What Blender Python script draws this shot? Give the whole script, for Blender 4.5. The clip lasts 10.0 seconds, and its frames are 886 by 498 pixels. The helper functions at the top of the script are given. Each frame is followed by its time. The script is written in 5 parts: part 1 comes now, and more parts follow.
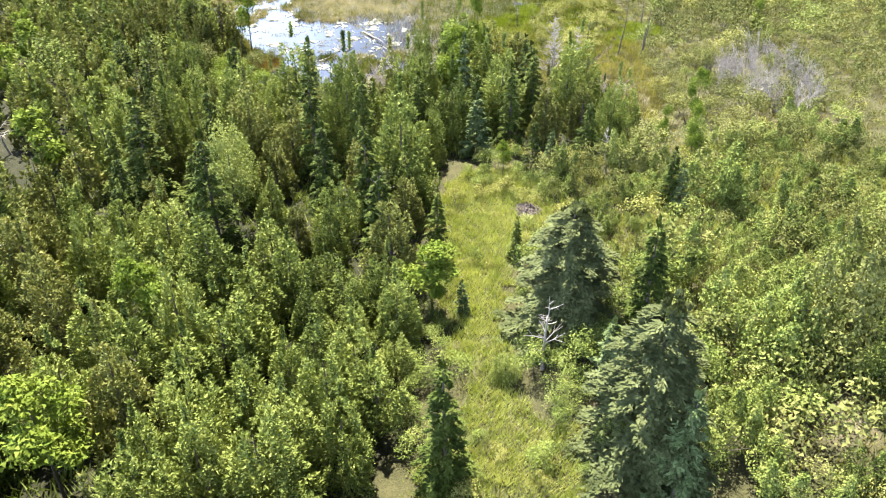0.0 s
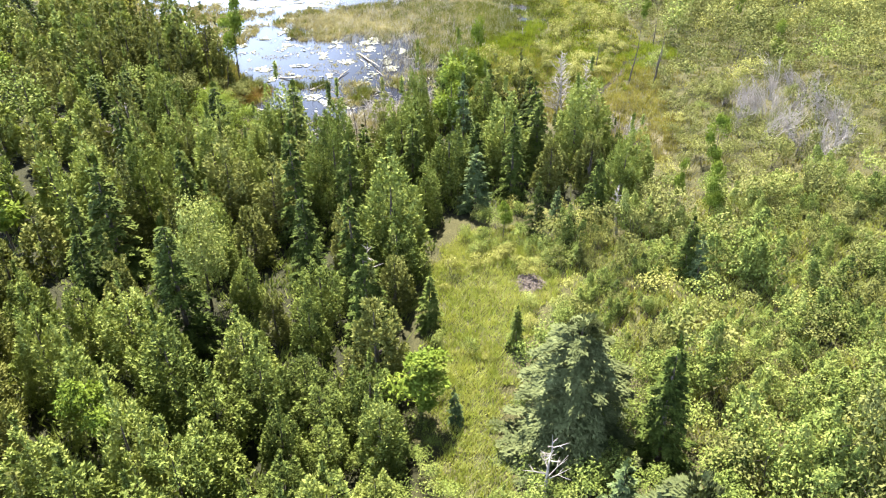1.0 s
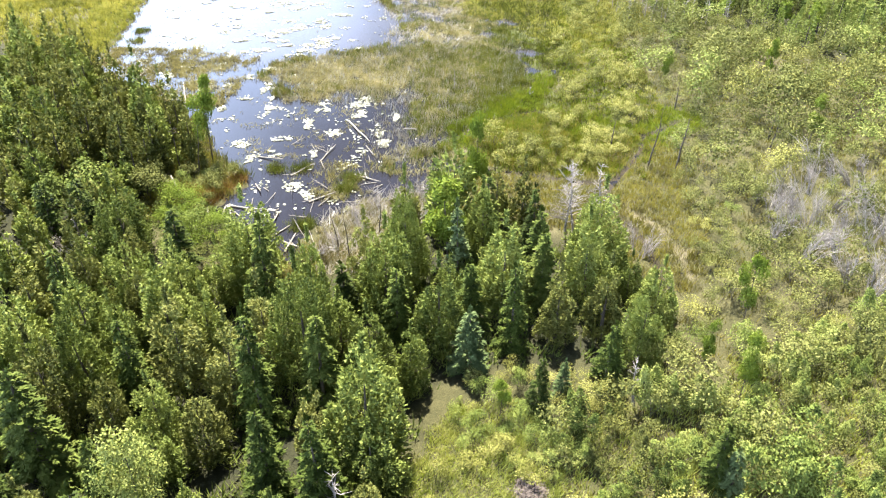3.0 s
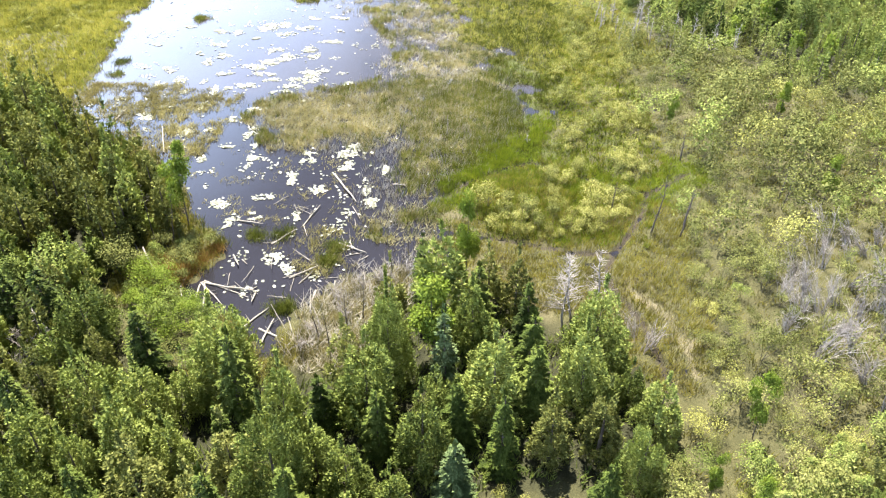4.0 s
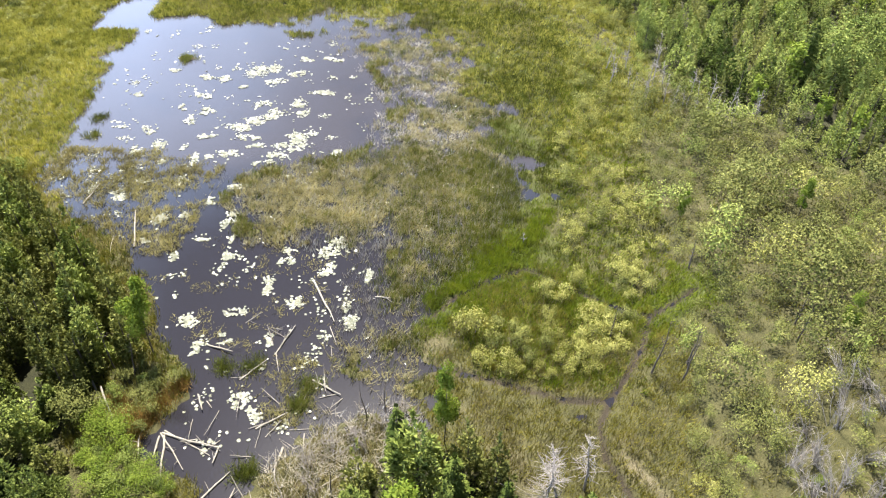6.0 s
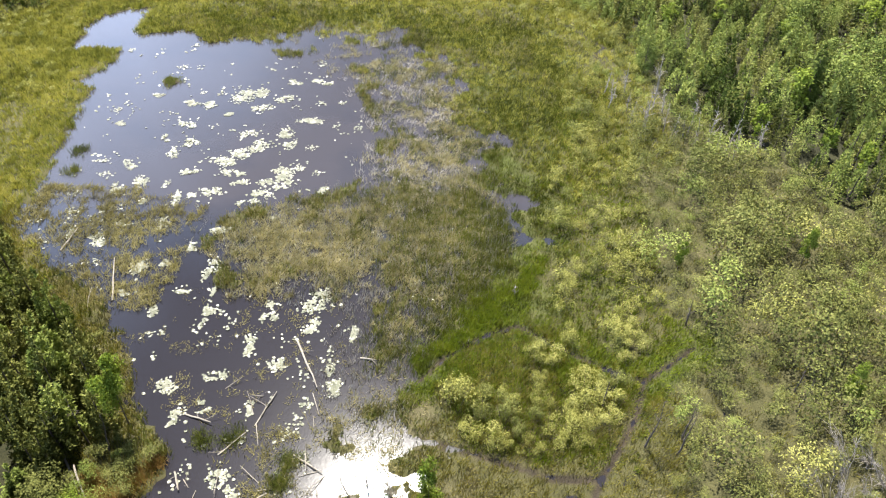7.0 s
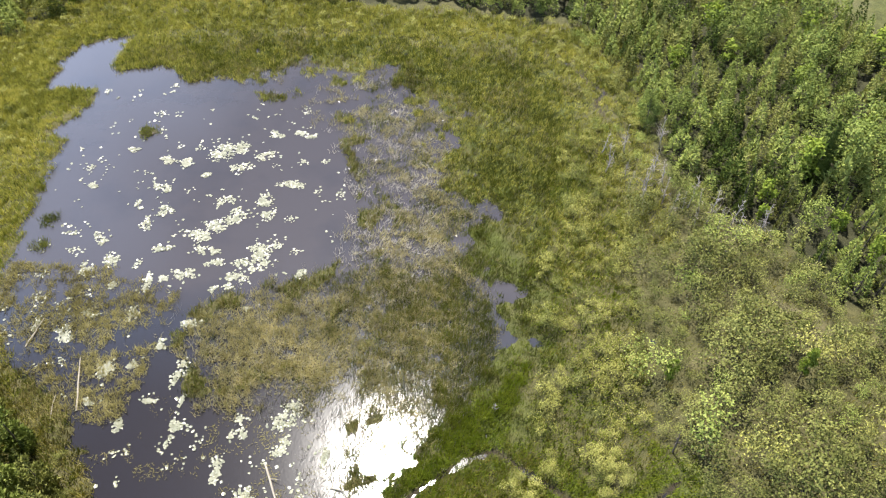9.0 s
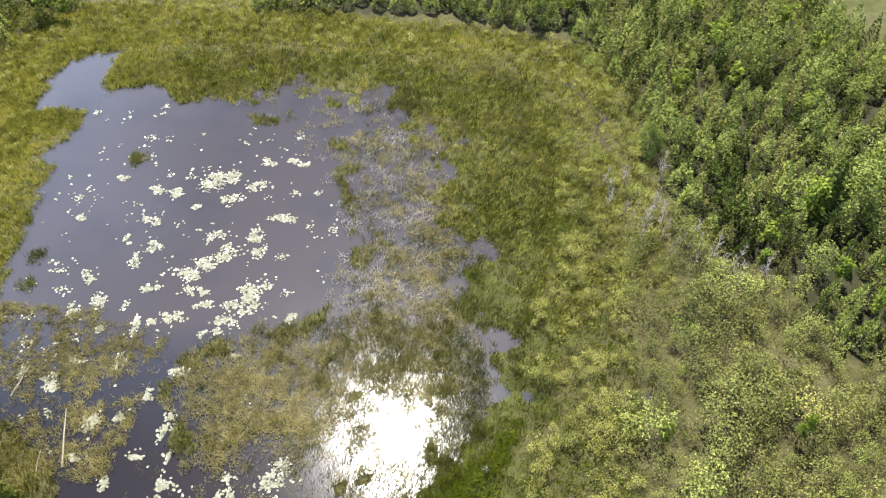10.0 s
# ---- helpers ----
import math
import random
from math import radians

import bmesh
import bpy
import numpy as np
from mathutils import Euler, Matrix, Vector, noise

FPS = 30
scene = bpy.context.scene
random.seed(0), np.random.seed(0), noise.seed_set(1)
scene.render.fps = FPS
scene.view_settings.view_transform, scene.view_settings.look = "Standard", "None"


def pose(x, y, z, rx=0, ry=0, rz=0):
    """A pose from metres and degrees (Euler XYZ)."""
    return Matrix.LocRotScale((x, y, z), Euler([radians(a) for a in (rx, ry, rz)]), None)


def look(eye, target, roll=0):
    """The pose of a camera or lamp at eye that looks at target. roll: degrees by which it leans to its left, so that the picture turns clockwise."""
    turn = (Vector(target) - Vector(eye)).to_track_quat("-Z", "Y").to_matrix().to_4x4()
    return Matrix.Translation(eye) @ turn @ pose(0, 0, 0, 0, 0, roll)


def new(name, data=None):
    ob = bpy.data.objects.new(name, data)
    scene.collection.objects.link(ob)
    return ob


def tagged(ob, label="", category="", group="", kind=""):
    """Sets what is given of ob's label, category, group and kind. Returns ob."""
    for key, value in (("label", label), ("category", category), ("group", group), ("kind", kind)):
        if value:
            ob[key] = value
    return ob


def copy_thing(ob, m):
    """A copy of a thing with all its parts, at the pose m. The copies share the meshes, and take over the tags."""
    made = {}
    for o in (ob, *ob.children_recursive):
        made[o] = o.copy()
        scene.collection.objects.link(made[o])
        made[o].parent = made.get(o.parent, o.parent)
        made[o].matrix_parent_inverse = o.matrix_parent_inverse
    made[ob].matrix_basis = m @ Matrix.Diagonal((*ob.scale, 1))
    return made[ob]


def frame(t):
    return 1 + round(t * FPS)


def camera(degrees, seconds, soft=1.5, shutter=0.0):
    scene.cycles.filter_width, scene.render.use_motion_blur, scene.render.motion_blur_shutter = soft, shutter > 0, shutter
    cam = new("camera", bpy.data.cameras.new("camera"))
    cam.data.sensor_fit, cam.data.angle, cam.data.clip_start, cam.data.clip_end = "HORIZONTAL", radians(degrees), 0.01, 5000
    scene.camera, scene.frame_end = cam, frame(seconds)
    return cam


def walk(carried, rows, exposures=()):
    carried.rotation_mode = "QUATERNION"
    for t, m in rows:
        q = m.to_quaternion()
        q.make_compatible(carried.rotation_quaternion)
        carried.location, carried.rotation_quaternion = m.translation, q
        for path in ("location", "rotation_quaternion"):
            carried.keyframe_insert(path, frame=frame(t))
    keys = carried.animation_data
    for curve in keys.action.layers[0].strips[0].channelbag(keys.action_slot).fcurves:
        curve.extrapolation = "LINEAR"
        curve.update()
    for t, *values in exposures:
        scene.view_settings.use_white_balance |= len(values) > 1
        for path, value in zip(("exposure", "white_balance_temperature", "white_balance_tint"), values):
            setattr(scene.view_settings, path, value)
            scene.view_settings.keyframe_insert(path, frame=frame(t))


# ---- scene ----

# ---------------------------------------------------------------- camera: a drone that flies forward and climbs
cam = camera(62.2, 10.0, soft=1.15)
ROWS = [
    # seconds, eye, yaw, pitch, lean to the right
    (0.0, (0.00, 0.00, 20.15), -0.19, -31.49, -0.26),
    (0.5, (0.33, 2.90, 21.23), 0.10, -32.12, -0.25),
    (1.0, (0.58, 5.71, 22.26), 0.31, -32.68, -0.20),
    (1.5, (0.82, 8.41, 23.27), 0.47, -33.14, -0.07),
    (2.0, (1.07, 11.04, 24.38), 0.63, -33.61, 0.06),
    (2.5, (1.28, 13.62, 25.69), 0.96, -34.17, -0.04),
    (4.0, (2.27, 23.22, 30.80), 1.42, -36.42, -0.03),
    (4.5, (2.74, 26.15, 32.78), 1.68, -37.37, 0.04),
    (5.0, (3.19, 28.85, 34.71), 2.29, -38.35, -0.08),
    (5.5, (3.67, 31.58, 36.40), 2.86, -39.25, -0.16),
    (7.0, (5.00, 40.13, 41.27), 3.42, -42.21, 0.32),
    (7.5, (5.44, 42.85, 42.97), 3.91, -43.21, 0.36),
    (8.0, (5.92, 45.65, 44.71), 4.48, -44.26, 0.38),
    (8.5, (6.43, 48.46, 46.44), 4.75, -45.33, 0.50),
    (9.0, (6.87, 51.33, 48.06), 4.76, -46.46, 0.64),
    (9.5, (7.16, 54.23, 49.71), 5.00, -47.62, 0.65),
    (10.0, (7.42, 57.21, 51.36), 5.36, -48.86, 0.68),
]


def aimed(eye, yaw, pitch, lean):
    a, b = radians(yaw), radians(pitch)
    way = Vector((-math.sin(a) * math.cos(b), math.cos(a) * math.cos(b), math.sin(b)))
    return look(eye, Vector(eye) + way, -lean)


walk(cam, [(t, aimed(eye, yaw, pitch, lean)) for t, eye, yaw, pitch, lean in ROWS], exposures=[(0.0, 2.58), (2.5, 2.58), (4.0, 2.50), (5.5, 2.20), (7.0, 1.92), (10.0, 1.74)])

# ---------------------------------------------------------------- sky and sun
SUN_EL, SUN_AZ = 62.6, -13.5
world = bpy.data.worlds.new("sky")
scene.world = world
world.use_nodes = True
wn, wl = world.node_tree.nodes, world.node_tree.links
sky = wn.new("ShaderNodeTexSky")
sky.sky_type = "NISHITA"
sky.sun_disc = False
sky.sun_elevation, sky.sun_rotation = radians(SUN_EL), radians(SUN_AZ)
wn["Background"].inputs["Strength"].default_value = 0.025
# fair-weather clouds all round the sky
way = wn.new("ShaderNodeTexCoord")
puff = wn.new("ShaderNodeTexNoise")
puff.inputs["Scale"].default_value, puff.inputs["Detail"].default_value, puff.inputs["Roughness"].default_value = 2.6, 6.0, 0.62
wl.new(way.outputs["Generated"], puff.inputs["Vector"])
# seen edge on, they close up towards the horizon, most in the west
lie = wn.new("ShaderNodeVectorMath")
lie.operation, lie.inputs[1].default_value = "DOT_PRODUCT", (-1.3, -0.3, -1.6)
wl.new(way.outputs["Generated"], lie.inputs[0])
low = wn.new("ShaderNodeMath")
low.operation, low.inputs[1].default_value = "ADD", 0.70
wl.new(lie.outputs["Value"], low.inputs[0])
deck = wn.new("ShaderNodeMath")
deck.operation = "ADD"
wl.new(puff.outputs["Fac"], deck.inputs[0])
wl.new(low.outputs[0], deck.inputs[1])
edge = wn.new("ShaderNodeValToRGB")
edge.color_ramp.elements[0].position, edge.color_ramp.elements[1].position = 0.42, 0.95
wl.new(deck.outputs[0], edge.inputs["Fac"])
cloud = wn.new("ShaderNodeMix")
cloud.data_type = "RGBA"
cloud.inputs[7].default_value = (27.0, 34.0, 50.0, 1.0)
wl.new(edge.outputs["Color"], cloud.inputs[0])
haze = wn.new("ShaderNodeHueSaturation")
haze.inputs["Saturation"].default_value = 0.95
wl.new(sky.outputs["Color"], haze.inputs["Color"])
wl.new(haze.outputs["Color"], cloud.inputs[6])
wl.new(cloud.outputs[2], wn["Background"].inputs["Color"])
sun = new("sun", bpy.data.lights.new("sun", "SUN"))
sun.data.energy, sun.data.angle, sun.data.color = 5.0, radians(0.53), (1.0, 0.95, 0.86)
s_el, s_az = radians(SUN_EL), radians(SUN_AZ)
sun.matrix_basis = look((300 * math.sin(s_az) * math.cos(s_el), 300 * math.cos(s_az) * math.cos(s_el), 300 * math.sin(s_el)), (0, 0, 0))

# ---------------------------------------------------------------- materials


class Nodes:
    """Short hand for a node material."""

    def __init__(self, name):
        self.mat = bpy.data.materials.new(name)
        self.mat.use_nodes = True
        self.tree = self.mat.node_tree
        self.bsdf = self.tree.nodes["Principled BSDF"]
        self.out = self.tree.nodes["Material Output"]

    def add(self, kind, **values):
        node = self.tree.nodes.new(kind)
        for key, value in values.items():
            node.inputs[key].default_value = value
        return node

    def link(self, a, b):
        self.tree.links.new(a, b)

    def coords(self):
        return self.tree.nodes.new("ShaderNodeTexCoord").outputs["Object"]

    def place(self):
        return self.tree.nodes.new("ShaderNodeNewGeometry").outputs["Position"]

    def noise(self, scale, detail=3.0, rough=0.6, where=None):
        node = self.add("ShaderNodeTexNoise", Scale=scale, Detail=detail, Roughness=rough)
        self.link(where if where is not None else self.place(), node.inputs["Vector"])
        return node.outputs["Fac"]

    def ramp(self, fac, stops):
        node = self.tree.nodes.new("ShaderNodeValToRGB")
        els = node.color_ramp.elements
        while len(els) < len(stops):
            els.new(0.5)
        for el, (pos, col) in zip(els, stops):
            el.position, el.color = pos, (*col, 1.0)
        self.link(fac, node.inputs["Fac"])
        return node.outputs["Color"]

    def mix(self, fac, a, b, blend="MIX"):
        node = self.tree.nodes.new("ShaderNodeMix")
        node.data_type, node.blend_type = "RGBA", blend
        for value, socket in ((fac, node.inputs[0]), (a, node.inputs[6]), (b, node.inputs[7])):
            if isinstance(value, (int, float)):
                socket.default_value = value
            elif isinstance(value, tuple):
                socket.default_value = (*value, 1.0)
            else:
                self.link(value, socket)
        return node.outputs[2]

    def math(self, op, a, b=0.0):
        node = self.tree.nodes.new("ShaderNodeMath")
        node.operation = op
        for value, socket in ((a, node.inputs[0]), (b, node.inputs[1])):
            if isinstance(value, (int, float)):
                socket.default_value = value
            else:
                self.link(value, socket)
        return node.outputs[0]

    def bump(self, height, strength, distance):
        node = self.add("ShaderNodeBump", Strength=strength, Distance=distance)
        self.link(height, node.inputs["Height"])
        self.link(node.outputs["Normal"], self.bsdf.inputs["Normal"])


def leaf_material(name, dark, mid, light, lit_through=0.3, rough=0.75, spread=0.25, shine=0.08, patches=0.5, grain=0.34):
    """Foliage: each leaf, each clump and each plant with a tone of its own, and light that shines through."""
    n = Nodes(name)
    broad = n.noise(0.16, 2.0)
    geo = n.tree.nodes.new("ShaderNodeNewGeometry")
    info = n.tree.nodes.new("ShaderNodeObjectInfo")
    patch = n.math("ADD", n.math("MULTIPLY", n.math("SUBTRACT", n.noise(1.5, 2.0), 0.5), 1.7), 0.5)
    grain = grain * 0.7
    tone = n.math("ADD", n.math("MULTIPLY", geo.outputs["Random Per Island"], grain), n.math("MULTIPLY", patch, 1.0 - grain))
    tone = n.math("ADD", tone, n.math("MULTIPLY", n.math("SUBTRACT", info.outputs["Random"], 0.5), spread))
    tone = n.math("ADD", tone, n.math("MULTIPLY", n.math("SUBTRACT", broad, 0.5), patches))
    colour = n.ramp(tone, [(0.12, dark), (0.5, mid), (0.88, light)])
    n.link(colour, n.bsdf.inputs["Base Color"])
    n.bsdf.inputs["Roughness"].default_value = rough
    n.bsdf.inputs["Specular IOR Level"].default_value = shine
    glow = n.tree.nodes.new("ShaderNodeBsdfTranslucent")
    n.link(n.mix(1.0, colour, (1.0, 1.0, 0.65), "MULTIPLY"), glow.inputs["Color"])
    both = n.add("ShaderNodeMixShader", Fac=lit_through)
    n.link(n.bsdf.outputs[0], both.inputs[1])
    n.link(glow.outputs[0], both.inputs[2])
    n.link(both.outputs[0], n.out.inputs["Surface"])
    return n.mat


def bark_material(name, dark, light, scale=6.0):
    n = Nodes(name)
    where = n.coords()
    fac = n.noise(scale, 5.0, 0.7, where)
    coarse = n.noise(scale * 0.2, 2.0, 0.5)
    n.link(n.mix(n.math("MULTIPLY", coarse, 0.6), n.ramp(fac, [(0.3, dark), (0.7, light)]), dark), n.bsdf.inputs["Base Color"])
    n.bsdf.inputs["Roughness"].default_value = 0.85
    n.bump(fac, 0.6, 0.02)
    return n.mat


M_CEDAR = leaf_material("cedar_foliage", (0.043, 0.059, 0.014), (0.143, 0.175, 0.040), (0.237, 0.265, 0.071), 0.18, spread=0.4, grain=0.24)
M_CEDAR_OLIVE = leaf_material("olive_cedar_foliage", (0.047, 0.052, 0.014), (0.128, 0.138, 0.036), (0.200, 0.203, 0.061), 0.18, spread=0.4, grain=0.24)
M_SPRUCE = leaf_material("spruce_needles", (0.018, 0.027, 0.006), (0.053, 0.074, 0.012), (0.108, 0.130, 0.027), 0.10, spread=0.4)
M_BLUE = leaf_material("blue_spruce_needles", (0.043, 0.065, 0.023), (0.078, 0.107, 0.038), (0.132, 0.166, 0.068), 0.12)
M_GREY = leaf_material("grey_green_needles", (0.039, 0.048, 0.017), (0.079, 0.092, 0.034), (0.138, 0.153, 0.064), 0.17)
M_BRIGHT = leaf_material("bright_leaves", (0.066, 0.102, 0.012), (0.119, 0.160, 0.020), (0.180, 0.216, 0.035), 0.29)
M_ALDER = leaf_material("alder_leaves", (0.032, 0.045, 0.011), (0.124, 0.157, 0.033), (0.236, 0.257, 0.071), 0.14, patches=0.9, grain=0.27)
M_WILLOW = leaf_material("willow_leaves", (0.045, 0.052, 0.014), (0.112, 0.120, 0.032), (0.201, 0.199, 0.063), 0.12, patches=0.9, grain=0.25)
M_GALE = leaf_material("pale_shrub_leaves", (0.080, 0.081, 0.018), (0.183, 0.181, 0.045), (0.296, 0.287, 0.090), 0.12, patches=0.9, grain=0.25)
M_SEDGE = leaf_material("sedge_blades", (0.037, 0.046, 0.007), (0.089, 0.103, 0.015), (0.165, 0.171, 0.036), 0.23, patches=1.0)
M_REED = leaf_material("reed_blades", (0.073, 0.066, 0.022), (0.176, 0.154, 0.055), (0.319, 0.274, 0.121), 0.22, 0.30, shine=0.7, patches=0.8)
M_DRY = leaf_material("dry_grass", (0.122, 0.108, 0.050), (0.194, 0.169, 0.086), (0.288, 0.245, 0.137), 0.20, patches=1.0)
M_GRASS = leaf_material("meadow_grass", (0.067, 0.063, 0.012), (0.166, 0.152, 0.029), (0.300, 0.265, 0.065), 0.26, patches=1.0)
M_MARSH = leaf_material("marsh_grass_blades", (0.128, 0.134, 0.026), (0.278, 0.270, 0.059), (0.448, 0.407, 0.118), 0.25, patches=1.0)
M_CLEAR = leaf_material("clearing_grass_blades", (0.168, 0.207, 0.032), (0.268, 0.301, 0.066), (0.400, 0.402, 0.124), 0.3)
M_RUST = leaf_material("russet_fern", (0.094, 0.054, 0.014), (0.158, 0.094, 0.026), (0.230, 0.151, 0.050), 0.2)
M_LUSH = leaf_material("lush_sedge_blades", (0.086, 0.125, 0.009), (0.149, 0.186, 0.015), (0.211, 0.240, 0.027), 0.3)
M_LILY = leaf_material("lily_pad", (0.101, 0.105, 0.066), (0.174, 0.178, 0.126), (0.257, 0.255, 0.199), 0.1, 0.3, 0.1, 0.4)
# dry reed, whitened so that its blades also pass for sun glints
M_STRAW = leaf_material("bleached_glint_reed", (0.202, 0.176, 0.137), (0.310, 0.277, 0.223), (0.432, 0.396, 0.331), 0.15, 0.3, shine=0.8)
M_MAT = leaf_material("floating_sedge", (0.068, 0.061, 0.022), (0.162, 0.143, 0.053), (0.269, 0.238, 0.103), 0.22, patches=1.0)
M_BARK = bark_material("bark", (0.036, 0.029, 0.022), (0.108, 0.086, 0.068))
M_DEAD = bark_material("weathered_wood", (0.165, 0.145, 0.128), (0.375, 0.335, 0.295))
M_LOG = bark_material("bleached_log", (0.144, 0.126, 0.101), (0.310, 0.277, 0.230))
M_CHIPS = bark_material("wood_chips", (0.043, 0.032, 0.026), (0.122, 0.094, 0.079), 14.0)


def water_material():
    n = Nodes("pond_water")
    peat = n.noise(0.12, 4.0)
    # deep and dark in the near arm, shallower over pale mud in the middle of the pond
    where = n.tree.nodes.new("ShaderNodeSeparateXYZ")
    n.link(n.place(), where.inputs[0])
    shallow = n.add("ShaderNodeMapRange", **{"From Min": 78.0, "From Max": 94.5})
    shallow.interpolation_type = "SMOOTHSTEP"
    n.link(where.outputs["Y"], shallow.inputs["Value"])
    bed = n.math("MULTIPLY", shallow.outputs["Result"], n.math("ADD", peat, 0.5))
    n.link(n.ramp(bed, [(0.0, (0.011, 0.010, 0.013)), (0.55, (0.018, 0.020, 0.029)), (1.0, (0.034, 0.032, 0.038))]), n.bsdf.inputs["Base Color"])
    n.bsdf.inputs["Roughness"].default_value = 0.095
    n.bsdf.inputs["IOR"].default_value = 1.58
    ripple = n.noise(7.0, 3.0, 0.55)
    n.bump(ripple, 0.14, 0.02)
    return n.mat


def ground_material():
    n = Nodes("bog_ground")
    zone = n.tree.nodes.new("ShaderNodeAttribute")
    zone.attribute_name = "zone"
    split = n.tree.nodes.new("ShaderNodeSeparateColor")
    n.link(zone.outputs["Color"], split.inputs["Color"])
    fine, coarse, wide = n.noise(11.0, 5.0, 0.75), n.noise(0.8, 4.0, 0.6), n.noise(0.09, 3.0)
    grain = n.math("ADD", n.math("MULTIPLY", fine, 0.9), n.math("MULTIPLY", n.math("SUBTRACT", coarse, 0.4), 0.6))
    bog = n.ramp(grain, [(0.32, (0.017, 0.021, 0.006)), (0.5, (0.040, 0.042, 0.014)), (0.66, (0.075, 0.071, 0.028))])
    bog = n.mix(n.math("MULTIPLY", wide, 0.5), bog, (0.086, 0.071, 0.033))
    green = n.ramp(grain, [(0.32, (0.022, 0.029, 0.006)), (0.66, (0.060, 0.071, 0.014))])
    dry = n.ramp(grain, [(0.32, (0.086, 0.071, 0.045)), (0.66, (0.184, 0.151, 0.101))])
    # forest litter, its colour taken down further to deepen the shade between trees
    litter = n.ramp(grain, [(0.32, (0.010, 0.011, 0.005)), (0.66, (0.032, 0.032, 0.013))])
    mud = n.ramp(grain, [(0.32, (0.012, 0.009, 0.006)), (0.66, (0.040, 0.030, 0.022))])
    colour = n.mix(split.outputs["Red"], bog, green)
    colour = n.mix(split.outputs["Green"], colour, dry)
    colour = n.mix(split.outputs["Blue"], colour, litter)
    colour = n.mix(zone.outputs["Alpha"], colour, mud)
    n.link(colour, n.bsdf.inputs["Base Color"])
    n.bsdf.inputs["Roughness"].default_value = 0.9
    n.bsdf.inputs["Specular IOR Level"].default_value = 0.2
    n.bump(grain, 0.8, 0.15)
    return n.mat


M_WATER, M_GROUND = water_material(), ground_material()

# ---------------------------------------------------------------- the plan, in metres
POND = [(-44.6, 119.6), (-44.9, 126.9), (-42.5, 129.5), (-38.7, 131.3), (-38.4, 127.5), (-38.2, 122.2), (-33.5, 124.4), (-30.7, 124.1), (-27.7, 121.1), (-23.6, 122.6), (-17.8, 118.0), (-12.1, 118.1), (-9.5, 113.6), (-8.1, 109.5), (-5.9, 104.9), (-6.3, 99.8), (-4.9, 95.2), (-9.6, 91.7), (-13.3, 90.7), (-17.7, 88.2), (-18.3, 84.9), (-15.4, 81.0), (-13.9, 79.7), (-8.9, 79.2), (-3.8, 79.5), (-3.3, 76.1), (-3.1, 72.8), (-3.9, 69.7), (-4.3, 66.4), (-1.4, 64.4)]
POND += [(-2.3, 63.3), (-5.6, 61.3), (-7.6, 58.5), (-8.2, 56.5), (-8.7, 54.1), (-9.8, 54.6), (-11.6, 57.3), (-13.7, 58.2), (-15.4, 59.2), (-15.6, 60.3), (-14.2, 63.5), (-14.3, 65.1), (-17.6, 68.4), (-19.2, 71.3), (-22.5, 76.3), (-24.4, 78.5), (-29.2, 81.6), (-32.6, 84.0), (-35.2, 87.2), (-36.0, 98.7), (-37.6, 105.7), (-38.2, 109.9), (-40.6, 110.7), (-39.7, 112.6), (-37.5, 116.2), (-39.1, 119.1)]
REEDS = [(-18.2, 87.6), (-13.3, 90.7), (-6.5, 92.8), (-4.9, 95.2), (-5.9, 104.8), (-9.5, 113.6), (-17.0, 118.3), (-23.2, 122.9), (-13.9, 125.7), (-4.8, 123.2), (2.7, 116.8), (3.8, 107.1), (6.8, 101.1), (6.6, 94.0), (8.2, 87.6), (7.2, 83.6), (4.8, 79.4), (2.4, 75.0), (1.2, 72.4), (1.0, 68.0), (0.8, 64.9), (-1.1, 63.2), (-4.3, 66.4), (-3.9, 69.7), (-3.1, 72.8), (-3.3, 76.1), (-3.8, 79.5), (-8.9, 79.2), (-13.9, 79.7), (-15.4, 81.0), (-18.3, 84.9)]
MATS = [(-30.6, 81.8), (-35.2, 87.2), (-35.0, 92.7), (-27.4, 91.7), (-19.2, 88.1), (-19.3, 80.4), (-22.8, 77.4)]
FLOODED = [(-9.0, 90.5), (-3.5, 93.5), (3.0, 92.6), (7.4, 89.2), (8.0, 86.0), (6.4, 82.6), (4.4, 79.2), (2.2, 75.0), (0.9, 72.8), (-0.6, 68.0), (-3.0, 66.5), (-5.0, 72.0), (-5.0, 79.0), (-12.0, 80.5)]
GREEN = [(-2.5, 94.4), (1.8, 107.0), (3.6, 117.8), (11.3, 115.1), (13.5, 107.4), (11.0, 99.2), (10.7, 87.6), (11.3, 77.7), (3.2, 74.7), (-1.1, 67.2), (1.3, 77.1), (0.2, 86.0)]
GREEN_FAR = [(-38.3, 128.2), (-36.9, 123.2), (-30.4, 124.6), (-23.2, 123.3), (-10.3, 125.8), (2.7, 117.7), (12.3, 113.2), (11.9, 99.2), (17.6, 122.7), (6.2, 131.4), (-11.8, 132.9), (-28.0, 132.7)]
YELLOW = [(13.3, 112.0), (19.6, 115.9), (19.9, 98.0), (19.5, 86.8), (19.0, 76.8), (14.8, 73.2), (16.7, 71.0), (13.7, 66.1), (5.3, 66.2), (4.2, 70.1), (8.7, 73.4), (11.6, 77.6), (12.1, 85.4), (10.4, 91.1), (13.8, 102.1)]
FAR_MARSH = [(-57.8, 102.0), (-40.7, 108.2), (-46.5, 127.2), (-38.8, 132.6), (-19.0, 133.7), (8.0, 132.3), (18.7, 120.9), (21.3, 124.3), (17.9, 135.8), (7.9, 139.0), (-24.6, 141.2), (-46.7, 141.1), (-57.4, 126.2)]
